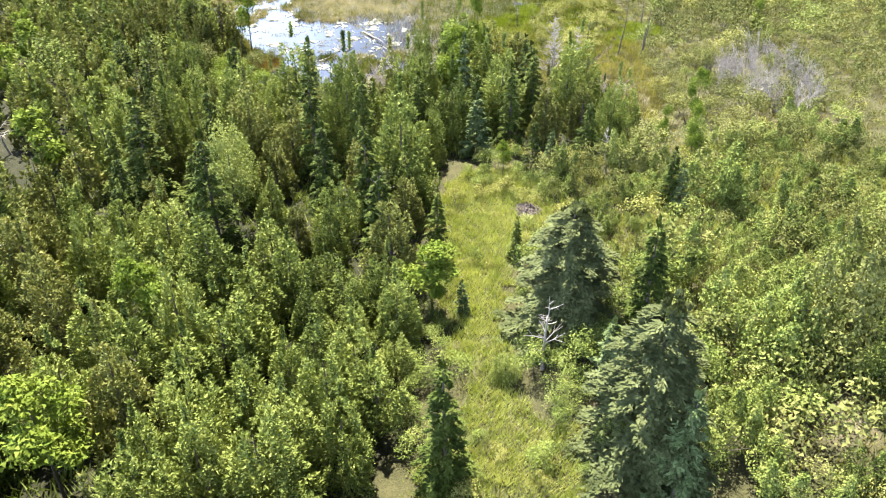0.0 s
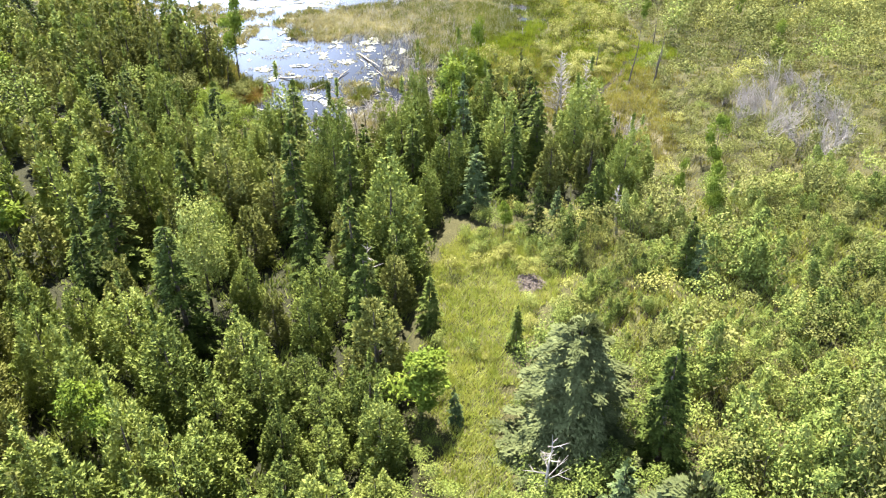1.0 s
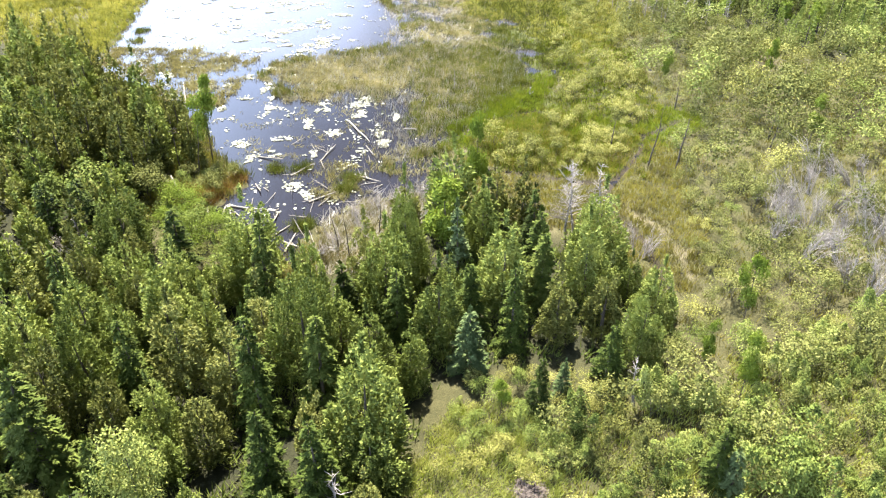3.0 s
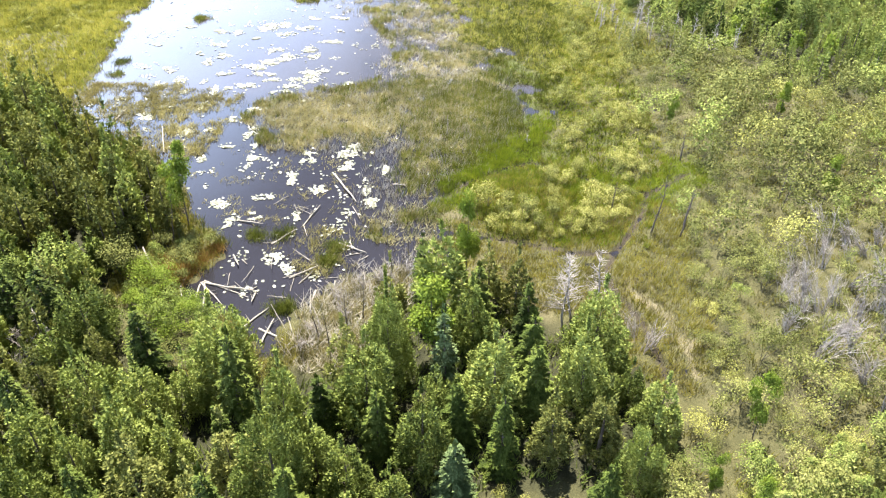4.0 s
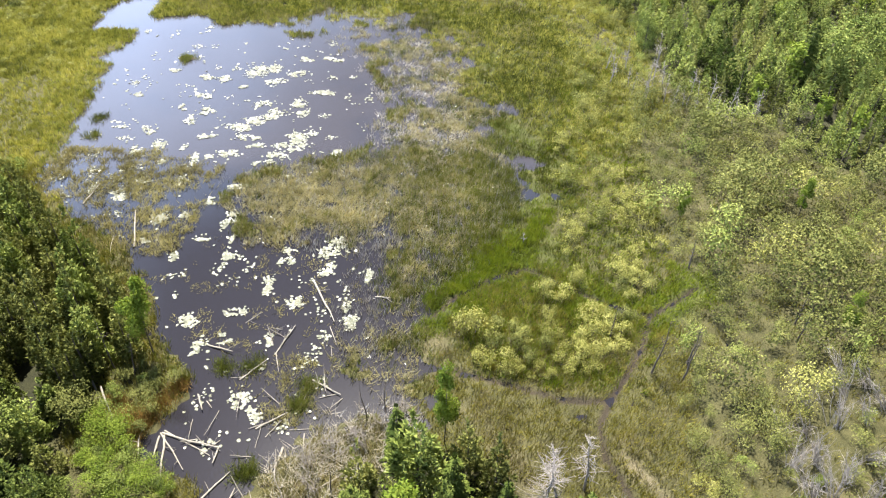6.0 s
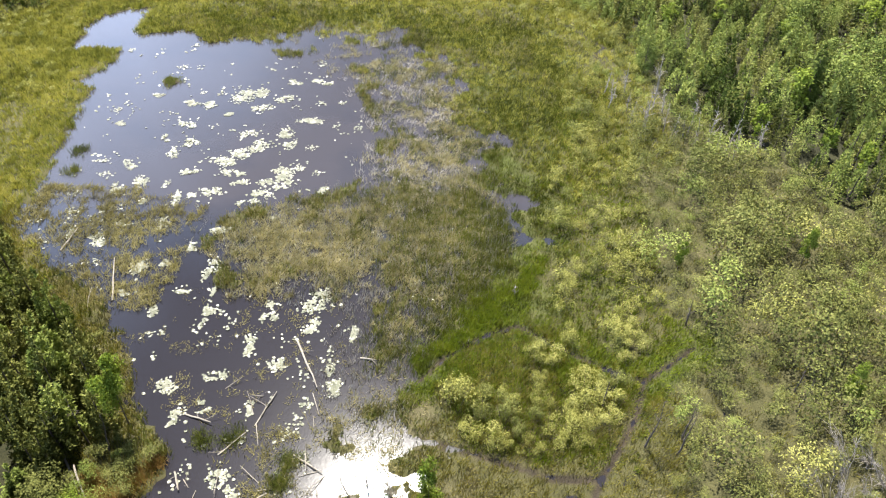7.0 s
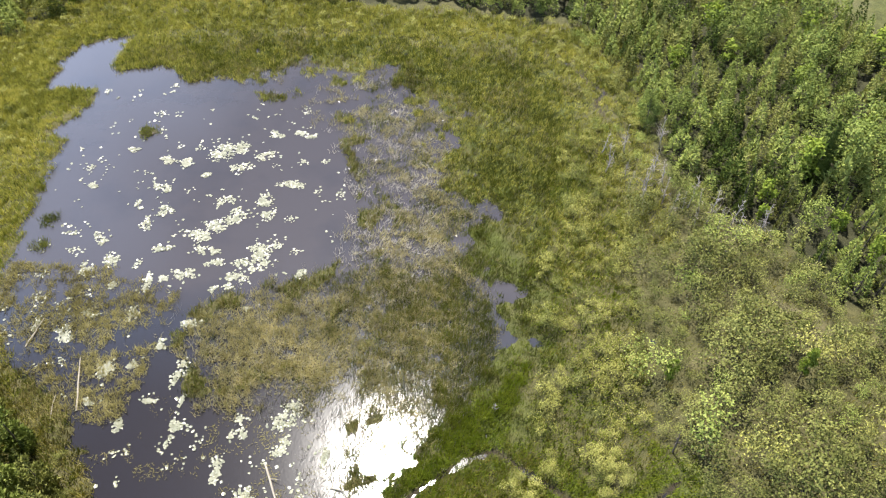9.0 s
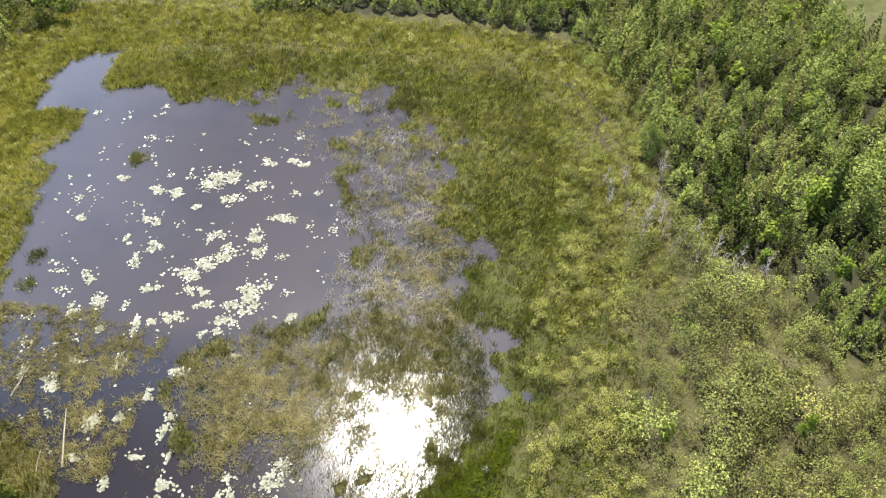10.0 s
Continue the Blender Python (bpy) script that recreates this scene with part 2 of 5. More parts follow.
SHRUBS = [(6.1, 33.2), (6.4, 42.3), (10.7, 44.5), (14.4, 47.9), (17.3, 56.7), (17.5, 64.0), (18.8, 71.1), (21.2, 75.8), (19.5, 86.8), (20.0, 97.5), (20.5, 105.6), (24.3, 107.8), (29.9, 100.0), (33.2, 98.1), (35.7, 93.0), (40.1, 91.1), (53.8, 84.4), (53.6, 49.5), (42.2, 15.8), (14.1, 10.6), (10.9, 22.8), (9.5, 29.4)]
WOODS_NEAR = [(-63.5, -16.8), (-3.4, -14.3), (-2.9, 16.4), (-1.0, 22.0), (-0.8, 28.8), (-1.2, 32.7), (-0.6, 38.0), (0.4, 43.0), (3.6, 44.7), (11.2, 45.4), (13.3, 48.4), (13.1, 52.8), (11.4, 55.1), (8.1, 56.8), (3.8, 60.2), (0.1, 60.6), (-2.3, 58.1), (-3.0, 53.1), (-6.6, 52.1), (-10.5, 52.5), (-12.9, 52.1), (-17.0, 53.1), (-21.1, 56.7), (-21.0, 62.2), (-19.8, 64.6), (-21.8, 67.6), (-24.9, 71.0), (-31.1, 78.3), (-36.7, 86.1), (-42.7, 89.9), (-58.1, 97.8), (-76.9, 91.3)]
WOODS_FAR = [(41.1, 91.7), (37.1, 92.5), (35.8, 94.6), (34.1, 99.1), (30.3, 101.5), (25.2, 108.8), (24.8, 115.5), (23.4, 118.7), (22.0, 124.3), (20.0, 130.2), (18.7, 136.3), (14.2, 138.5), (8.4, 139.3), (1.1, 141.7), (-9.8, 141.6), (-24.6, 141.2), (-25.0, 146.0), (-0.8, 147.0), (18.1, 148.6), (32.3, 157.0), (47.2, 150.9), (49.1, 144.2), (53.0, 136.4), (70.9, 124.4), (93.0, 97.5), (72.3, 67.9), (50.1, 79.8)]
WOODS_WEST = [(-55.4, 128.1), (-51.7, 132.5), (-47.6, 136.9), (-48.8, 144.3), (-65.2, 151.4), (-81.8, 130.6), (-69.8, 119.7)]
CLEARING = [(1.6, 42.7), (-0.0, 38.1), (-0.6, 35.4), (0.2, 31.5), (0.1, 28.8), (0.9, 25.3), (1.0, 21.6), (0.7, 18.4), (-1.7, 15.1), (-2.7, 5.3), (7.4, 6.0), (5.3, 16.9), (4.0, 20.3), (2.4, 22.9), (2.8, 26.3), (3.0, 30.1), (4.9, 33.8), (5.9, 36.4), (5.4, 40.3), (4.2, 42.2)]
TRACK = [(13.6, 60.7), (15.4, 58.3), (15.9, 55.4), (16.1, 53.0), (16.7, 51.1)]
GREYS = [[(21.9, 61.2), (26.7, 66.3), (33.2, 68.0), (30.8, 61.2), (23.8, 58.1)], [(21.2, 56.1), (23.6, 58.3), (30.9, 60.0), (29.1, 53.2), (25.9, 49.9), (23.8, 53.4)], [(18.6, 113.4), (20.9, 107.2), (24.5, 104.8), (28.2, 102.9), (31.9, 101.1), (31.1, 98.5), (25.8, 100.8), (20.6, 103.6), (17.8, 109.5)]]
DITCHES = [
    [(1.4, 71.6), (3.0, 73.8), (6.5, 76.4), (8.3, 77.2), (10.9, 75.4), (14.1, 73.6), (17.0, 72.5), (20.0, 74.8), (21.0, 75.8)],
    [(17.0, 72.5), (16.0, 69.3), (14.4, 66.5), (13.4, 64.9)],
    [(13.4, 64.9), (12.4, 62.7), (12.5, 60.4), (13.3, 58.8), (13.9, 57.0), (14.1, 54.8), (14.5, 51.6)],
    [(1.6, 67.0), (4.1, 66.5), (7.4, 65.5), (10.0, 64.7), (12.3, 64.6), (13.4, 64.9)],
    [(19.3, 117.2), (18.2, 120.0), (19.5, 122.3), (17.5, 124.5), (15.5, 128.1)],
]
FIELD = [(48.7, 155.4), (50.8, 144.2), (54.8, 136.5), (74.8, 124.6), (420.0, 124.0), (420.0, 450.0), (48.0, 450.0)]
WEST_BANK = [(-17.5, 68.3), (-22.7, 74.9), (-29.2, 79.4), (-33.2, 82.6), (-35.9, 88.3), (-43.6, 91.5), (-37.7, 85.5), (-31.6, 77.8), (-25.4, 70.4), (-21.0, 65.2)]
BANK = [(-15.5, 60.3), (-14.3, 64.8), (-17.8, 68.3), (-20.0, 65.2), (-20.8, 59.8), (-17.0, 58.1)]


def signed(poly, xy):
    """Distance to a closed outline, positive inside."""
    p = np.asarray(poly, float)
    q = np.roll(p, -1, axis=0)
    best = np.full(len(xy), 1e9)
    inside = np.zeros(len(xy), bool)
    for (ax, ay), (bx, by) in zip(p, q):
        dx, dy = bx - ax, by - ay
        u = np.clip(((xy[:, 0] - ax) * dx + (xy[:, 1] - ay) * dy) / (dx * dx + dy * dy + 1e-9), 0, 1)
        best = np.minimum(best, np.hypot(xy[:, 0] - ax - u * dx, xy[:, 1] - ay - u * dy))
        cross = (ay > xy[:, 1]) != (by > xy[:, 1])
        inside ^= cross & (xy[:, 0] < dx * (xy[:, 1] - ay) / (dy if abs(dy) > 1e-9 else 1e-9) + ax)
    return np.where(inside, best, -best)


def along(line, xy):
    """Distance to an open line."""
    best = np.full(len(xy), 1e9)
    for (ax, ay), (bx, by) in zip(line, line[1:]):
        dx, dy = bx - ax, by - ay
        u = np.clip(((xy[:, 0] - ax) * dx + (xy[:, 1] - ay) * dy) / (dx * dx + dy * dy + 1e-9), 0, 1)
        best = np.minimum(best, np.hypot(xy[:, 0] - ax - u * dx, xy[:, 1] - ay - u * dy))
    return best


def step(v, a, b):
    u = np.clip((v - a) / (b - a), 0, 1)
    return u * u * (3 - 2 * u)


WAVES = np.random.RandomState(7)
_ANG, _PH = WAVES.uniform(0, 2 * np.pi, 36), WAVES.uniform(0, 2 * np.pi, 36)


def rough(xy, size):
    """Smooth unevenness between about -1 and 1, with lumps of that size."""
    v = np.zeros(len(xy))
    for i in range(12):
        k = 2 * np.pi / (size * (0.6 + 0.13 * i))
        v += np.sin(k * (xy[:, 0] * np.cos(_ANG[i]) + xy[:, 1] * np.sin(_ANG[i])) + _PH[i] + 1.7 * np.sin(0.6 * k * (xy[:, 1] * np.cos(_ANG[i + 12]) - xy[:, 0] * np.sin(_ANG[i + 12])) + _PH[i + 12]))
    return v / 4.0


WATER_Z = -0.06


def land(xy):
    """Height of the ground."""
    xy = np.asarray(xy, float)
    z = 0.06 + 0.07 * rough(xy, 3.0) + 0.04 * rough(xy + 31, 1.3)
    pond = signed(POND, xy) + 0.5 * rough(xy, 2.2) + 0.25 * rough(xy + 5, 0.9)
    reeds = signed(REEDS, xy) + 2.4 * rough(xy + 9, 7.0) + 1.4 * rough(xy + 14, 2.6)
    wet = np.maximum(step(reeds, -2.5, 1.8), step(signed(FLOODED, xy) + 0.6 * rough(xy + 24, 1.8), -0.5, 0.7))
    z = z * (1 - wet) + (-0.13 + 0.06 * rough(xy + 3, 2.6)) * wet
    z = z - 0.5 * step(pond, -0.3, 0.7)
    for line in DITCHES:
        z = z - 0.12 * step(-(along(line, xy) + 0.09 * rough(xy, 1.2)), -0.29, -0.07)
    return z


# ---------------------------------------------------------------- mesh helpers
def mesh_from(name, verts, faces, material, smooth=False):
    """A mesh from arrays: verts (n, 3) and faces (m, 3 or 4)."""
    me = bpy.data.meshes.new(name)
    verts, faces = np.asarray(verts, np.float32), np.asarray(faces, np.int32)
    m, k = faces.shape
    me.vertices.add(len(verts))
    me.vertices.foreach_set("co", verts.ravel())
    me.loops.add(m * k)
    me.loops.foreach_set("vertex_index", faces.ravel())
    me.polygons.add(m)
    me.polygons.foreach_set("loop_start", np.arange(0, m * k, k, dtype=np.int32))
    me.polygons.foreach_set("loop_total", np.full(m, k, np.int32))
    me.polygons.foreach_set("use_smooth", np.full(m, smooth))
    me.update(calc_edges=True)
    me.materials.append(material)
    return me


def part(name, mesh, parent, label=""):
    ob = new(name, mesh)
    ob.parent = parent
    return tagged(ob, label)


def unit(v):
    return v / (np.linalg.norm(v, axis=1, keepdims=True) + 1e-9)


def cards(rs, at, way, length, width, face, wild=0.45):
    """Leaf sprays: kite-shaped, slightly folded. at: where each begins; way: where it points; face: where its upper side looks."""
    n = len(at)
    face = unit(unit(face) + rs.normal(0, wild, (n, 3)))
    way = unit(way)
    side = unit(np.cross(way, face))
    up = np.cross(side, way)
    length, width = np.asarray(length).reshape(-1, 1), np.asarray(width).reshape(-1, 1)
    fold = rs.uniform(-0.3, 0.1, (n, 1)) * width
    b = at + way * length * 0.45 + side * width * 0.5 + up * fold
    c = at + way * length
    d = at + way * length * 0.5 - side * width * 0.5 + up * fold
    verts = np.stack([at, b, c, d], 1).reshape(-1, 3)
    return verts, np.arange(4 * n).reshape(n, 4)


def slivers(rs, at, way, length, width, face, wild=0.45):
    """Fine sprays of one triangle each, broad where they begin and pointed at the tip."""
    n = len(at)
    face = unit(unit(face) + rs.normal(0, wild, (n, 3)))
    way = unit(way)
    side = unit(np.cross(way, face)) * np.asarray(width).reshape(-1, 1) * 0.5
    tip = at + way * np.asarray(length).reshape(-1, 1)
    skew = rs.uniform(-0.5, 0.9, (n, 1)) * (tip - at) * 0.5
    verts = np.stack([at - side, at + side + skew, tip], 1).reshape(-1, 3)
    return verts, np.arange(3 * n).reshape(n, 3)


def tube(points, radii, sides=5):
    """A bent, tapered round stem as (verts, quads)."""
    pts = np.asarray(points, float)
    verts, faces = [], []
    for i, p in enumerate(pts):
        t = pts[min(i + 1, len(pts) - 1)] - pts[max(i - 1, 0)]
        t = t / (np.linalg.norm(t) + 1e-9)
        u = np.cross(t, (0.3, 0.9, 0.2) if abs(t[2]) > 0.8 else (0, 0, 1.0))
        u /= np.linalg.norm(u) + 1e-9
        w = np.cross(t, u)
        for j in range(sides):
            a = 2 * np.pi * j / sides
            verts.append(p + radii[i] * (np.cos(a) * u + np.sin(a) * w))
    for i in range(len(pts) - 1):
        for j in range(sides):
            k = (j + 1) % sides
            faces.append((i * sides + j, i * sides + k, (i + 1) * sides + k, (i + 1) * sides + j))
    return np.array(verts), np.array(faces)


def joined(pieces):
    verts, faces, base = [], [], 0
    for v, f in pieces:
        verts.append(v)
        faces.append(f + base)
        base += len(v)
    return np.concatenate(verts), np.concatenate(faces)


def scattered(rs, poly, gap, tries, taken=None, margin=0.0):
    """Places inside an outline, at least gap apart, away from (x, y, room) in taken."""
    p = np.asarray(poly)
    lo, hi = p.min(0), p.max(0)
    pts = rs.uniform(lo, hi, (tries, 2))
    pts = pts[signed(poly, pts) > margin]
    cell, kept = {}, []
    for x, y in (taken or []):
        cell.setdefault((int(x // gap), int(y // gap)), []).append((x, y))
    for x, y in pts:
        i, j = int(x // gap), int(y // gap)
        near = (q for a in (-1, 0, 1) for b in (-1, 0, 1) for q in cell.get((i + a, j + b), ()))
        if all((x - qx) ** 2 + (y - qy) ** 2 > gap * gap for qx, qy in near):
            cell.setdefault((i, j), []).append((x, y))
            kept.append((x, y))
    return np.array(kept).reshape(-1, 2)


# ---------------------------------------------------------------- ground and water
def build_ground():
    far = 2.2 ** np.arange(1, 6) * 30
    gx = np.concatenate([(-70 - far)[::-1], np.arange(-70, -20, 1.0), np.arange(-20, 1, 0.6), np.arange(1, 22.5, 0.3), np.arange(22.5, 90, 1.0), 90 + far])
    gy = np.concatenate([(-25 - far)[::-1], np.arange(-25, 48, 1.1), np.arange(48, 78.5, 0.33), np.arange(78.5, 91, 0.55), np.arange(91, 168, 0.95), 168 + far])
    X, Y = np.meshgrid(gx, gy)
    xy = np.stack([X.ravel(), Y.ravel()], 1)
    z = land(xy)
    nx, ny = len(gx), len(gy)
    i = (np.arange(ny - 1)[:, None] * nx + np.arange(nx - 1)[None, :]).ravel()
    faces = np.stack([i, i + 1, i + nx + 1, i + nx], 1)
    me = mesh_from("ground", np.column_stack([xy, z]), faces, M_GROUND, True)
    wob = rough(xy, 4.0) + 0.5 * rough(xy + 11, 1.5)
    green = np.maximum(step(signed(GREEN, xy) + 2.6 * wob + 2.0 * rough(xy + 9, 7.0), -4, 5), 0.8 * step(signed(GREEN_FAR, xy) + 3.0 * wob, -2.5, 4))
    for line in DITCHES[:1]:
        green = np.maximum(green, 0.9 * step(-along(line, xy) + 0.4 * wob, -2.2, -0.8))
    clear = step(signed(CLEARING, xy) + 0.4 * wob, -0.3, 0.6)
    dry = np.maximum(0.6 * step(-along(TRACK, xy) + 0.5 * wob, -0.8, 0.2), 0.10 * clear * (1 + wob))
    dry = np.maximum(dry, 0.9 * step(-np.hypot(xy[:, 0] - 15.3, xy[:, 1] - 20.2) + 0.3 * wob, -1.2, -0.5))
    dry = np.maximum(dry, 0.25 * step(rough(xy + 50, 9.0), 0.6, 1.4))
    # where the litter lies, with the woods' shade put into its colour
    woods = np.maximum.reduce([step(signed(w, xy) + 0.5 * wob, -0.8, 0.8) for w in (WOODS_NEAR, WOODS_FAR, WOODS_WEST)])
    field = np.maximum(step(signed(FIELD, xy), -1.0, 1.0), step(xy[:, 1] - 147.5 - 0.2 * (xy[:, 0] > 20) * (xy[:, 0] - 20), 0, 1.5))
    mud = step(-z, 0.06, 0.2)
    for line in DITCHES:
        mud = np.maximum(mud, 0.95 * step(-along(line, xy), -0.36, -0.14))
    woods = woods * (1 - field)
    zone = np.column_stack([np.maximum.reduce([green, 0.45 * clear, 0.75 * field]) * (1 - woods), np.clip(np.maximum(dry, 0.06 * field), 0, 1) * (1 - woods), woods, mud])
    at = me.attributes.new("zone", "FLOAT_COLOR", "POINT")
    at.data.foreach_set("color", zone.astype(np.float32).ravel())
    tagged(new("ground", me), "boggy ground with sedge, moss and forest litter darkened for tree shade", "ground", kind="structure")
    gx, gy = np.linspace(-64, 34, 25), np.linspace(46, 140, 22)
    X, Y = np.meshgrid(gx, gy)
    i = (np.arange(21)[:, None] * 25 + np.arange(24)[None, :]).ravel()
    me = mesh_from("water", np.column_stack([X.ravel(), Y.ravel(), np.full(X.size, WATER_Z)]), np.stack([i, i + 1, i + 26, i + 25], 1), M_WATER)
    tagged(new("water", me), "still dark peaty pond water reflecting the sky", "water", kind="structure")


build_ground()

# ---------------------------------------------------------------- trees
def stem(rs, h, r, lean=0.03, sides=6, top=0.15):
    n = 6
    xs = np.cumsum(rs.normal(0, lean, (n, 2)), 0) * h * 0.2
    xs[0] = 0
    return tube(np.column_stack([xs, np.linspace(-0.15, h, n)]), r * np.linspace(1.15, top, n), sides)


UP = np.array([0.0, 0.0, 1.0])


def cedar_crown(rs, h, r, n, size, tip=0.75, base=0.03, leaders=3, lump=22):
    """A pointed spire of upright, flame-shaped sprays; one main leader and some lower ones beside it."""
    flames = max(26, n // lump)
    lead = np.where(rs.rand(flames) < 0.66, 0, rs.randint(0, max(leaders, 1), flames))
    tops = np.concatenate([[1.0], rs.uniform(0.6, 0.86, max(leaders - 1, 0))])
    turn = rs.uniform(0, 2 * np.pi, len(tops))
    shift = np.concatenate([[0.0], rs.uniform(0.3, 0.5, max(leaders - 1, 0)) * r])
    slim = np.concatenate([[1.0], rs.uniform(0.5, 0.7, max(leaders - 1, 0))])
    u = base + (0.90 - base) * (1 - np.sqrt(1 - 0.985 * rs.uniform(0, 1, flames)))
    ang = rs.uniform(0, 2 * np.pi, flames)
    prof = np.minimum(1.0, 0.78 + 1.6 * (u - base)) * np.clip(1 - u, 0, 1) ** (0.95 * tip)
    prof = prof * (1 + 0.15 * np.sin(2 * ang + 4 * u + rs.uniform(0, 6)) + 0.13 * np.sin(5 * ang - 9 * u + rs.uniform(0, 6)))
    dist = r * prof * slim[lead] * np.where(rs.rand(flames) < 0.8, rs.uniform(0.66, 1.0, flames), rs.uniform(0.2, 0.66, flames))
    foot = np.column_stack([dist * np.cos(ang) + shift[lead] * np.cos(turn[lead]), dist * np.sin(ang) + shift[lead] * np.sin(turn[lead]), u * h * tops[lead]])
    fat = r * rs.uniform(0.22, 0.36, flames) * (0.30 + 0.75 * prof)
    tall = fat * rs.uniform(1.9, 2.9, flames)
    which = rs.choice(flames, n, p=(fat * tall) ** 0.75 / ((fat * tall) ** 0.75).sum())
    v = rs.uniform(0, 1, n) ** 0.9
    b = rs.uniform(0, 2 * np.pi, n)
    ring = fat[which] * (np.clip(1 - v, 0, 1) ** 0.75 * np.minimum(1, 0.55 + 2.2 * v)) * rs.uniform(0.55, 1.05, n)
    spin = np.column_stack([np.cos(b), np.sin(b), np.zeros(n)])
    at = foot[which] + spin * ring[:, None] + UP * ((v - 0.3) * tall[which])[:, None]
    out = np.column_stack([np.cos(ang[which]), np.sin(ang[which]), np.zeros(n)])
    axis = rs.rand(n) < 0.02
    at[axis] = np.column_stack([rs.normal(0, 0.02 * r, (axis.sum(), 2)), h * (1 - 0.15 * rs.uniform(0, 1, axis.sum()))])
    way = 0.5 * spin + 0.45 * out + 0.55 * UP + rs.normal(0, 0.32, (n, 3))
    at[:, 2] = np.clip(at[:, 2], 0.1, None)
    return slivers(rs, at, way, size * rs.uniform(0.7, 1.35, n), size * rs.uniform(0.5, 0.95, n), 0.8 * spin + 0.5 * out + 0.35 * UP, 0.35 if n > 3000 else 0.16)


def spruce_crown(rs, h, r, n, size, droop=0.35, power=0.85, base=0.04):
    """Whorls of drooping boughs on a narrow cone."""
    levels = max(7, int(h / 0.36))
    per = 9
    boughs = levels * per
    u = np.repeat(np.linspace(base, 0.97, levels), per) + rs.normal(0, 0.014, boughs)
    ang = rs.uniform(0, 2 * np.pi, boughs)
    reach = r * np.clip(1 - u, 0.02, 1) ** power * rs.uniform(0.72, 1.15, boughs) + 0.06
    which = rs.choice(boughs, n, p=(reach + 0.1) / (reach + 0.1).sum())
    s = rs.uniform(0.12, 1.0, n) ** 0.7
    d = reach[which] * s
    off = rs.normal(0, 0.12, n) * (1.15 - s) * reach[which] * 1.6
    z = u[which] * h + 0.1 * d - droop * d * s + rs.normal(0, 0.03, n)
    c, k = np.cos(ang[which]), np.sin(ang[which])
    at = np.column_stack([c * d - k * off, k * d + c * off, np.clip(z, 0.08, None)])
    turn = rs.normal(0, 0.65, n)
    way = np.column_stack([np.cos(ang[which] + turn), np.sin(ang[which] + turn), rs.normal(-0.15, 0.22, n)])
    face = UP + 0.45 * np.column_stack([c, k, np.zeros(n)])
    tip = u[which] > 0.93
    way[tip] = way[tip] * 0.3 + UP
    face[tip] = np.column_stack([c, k, np.zeros(n)])[tip]
    return slivers(rs, at, way, size * rs.uniform(0.7, 1.3, n), size * rs.uniform(0.45, 0.75, n), face, 0.3)


def cone_crown(rs, h, r, n, size, power=0.9):
    """A far conifer: upright sprays hung on a pointed cone."""
    u = 1 - np.sqrt(rs.uniform(0.0009, 1, n))
    ang = rs.uniform(0, 2 * np.pi, n)
    side = 1 + 0.18 * np.sin(3 * ang + rs.uniform(0, 6)) + rs.normal(0, 0.1, n)
    d = r * (1 - u) ** power * side
    out = np.column_stack([np.cos(ang), np.sin(ang), np.zeros(n)])
    at = out * d[:, None] + UP * (u * h * 0.9 + 0.1)[:, None]
    way = np.where(u[:, None] > 0.75, UP + 0.12 * out, 0.5 * UP + 0.6 * out) + rs.normal(0, 0.2, (n, 3))
    return slivers(rs, at, way, size * rs.uniform(0.9, 1.7, n), size * rs.uniform(0.6, 1.1, n), 0.8 * out + 0.7 * UP, 0.15)


def leafy_crown(rs, h, r, n, size, low=0.3, clumps=14, squat=1.0, plump=1.0):
    """Open crown of leaf clumps, each a dome that shades what lies under it."""
    ang = rs.uniform(0, 2 * np.pi, clumps)
    u = rs.uniform(low, 0.95, clumps)
    prof = np.sin(np.pi * np.clip((u - low + 0.18) / (1.25 - low), 0, 1)) ** 0.8
    d = r * prof * np.sqrt(rs.uniform(0.05, 0.95, clumps))
    mid = np.column_stack([d * np.cos(ang), d * np.sin(ang), u * h])
    which = rs.randint(0, clumps, n)
    ball = unit(rs.normal(size=(n, 3)))
    ball[:, 2] = np.abs(ball[:, 2]) * np.where(rs.rand(n) < 0.86, 1, -0.6)
    big = r * plump * (0.30 + 0.26 * rs.uniform(size=clumps))[which][:, None] * (1 + 0.16 * rs.normal(size=(n, 1))) * np.where(rs.rand(n, 1) < 0.8, 1.0, 0.6)
    at = mid[which] + ball * big * np.array([1, 1, 0.85 * squat])
    at[:, 2] = np.clip(at[:, 2], 0.08, None)
    way = rs.normal(0, 0.8, (n, 3)) + 0.5 * ball - 0.2 * UP
    return slivers(rs, at, way, size * rs.uniform(0.7, 1.3, n), size * rs.uniform(0.6, 1.0, n), ball + 0.5 * UP, 0.3 if n > 1500 else 0.18)


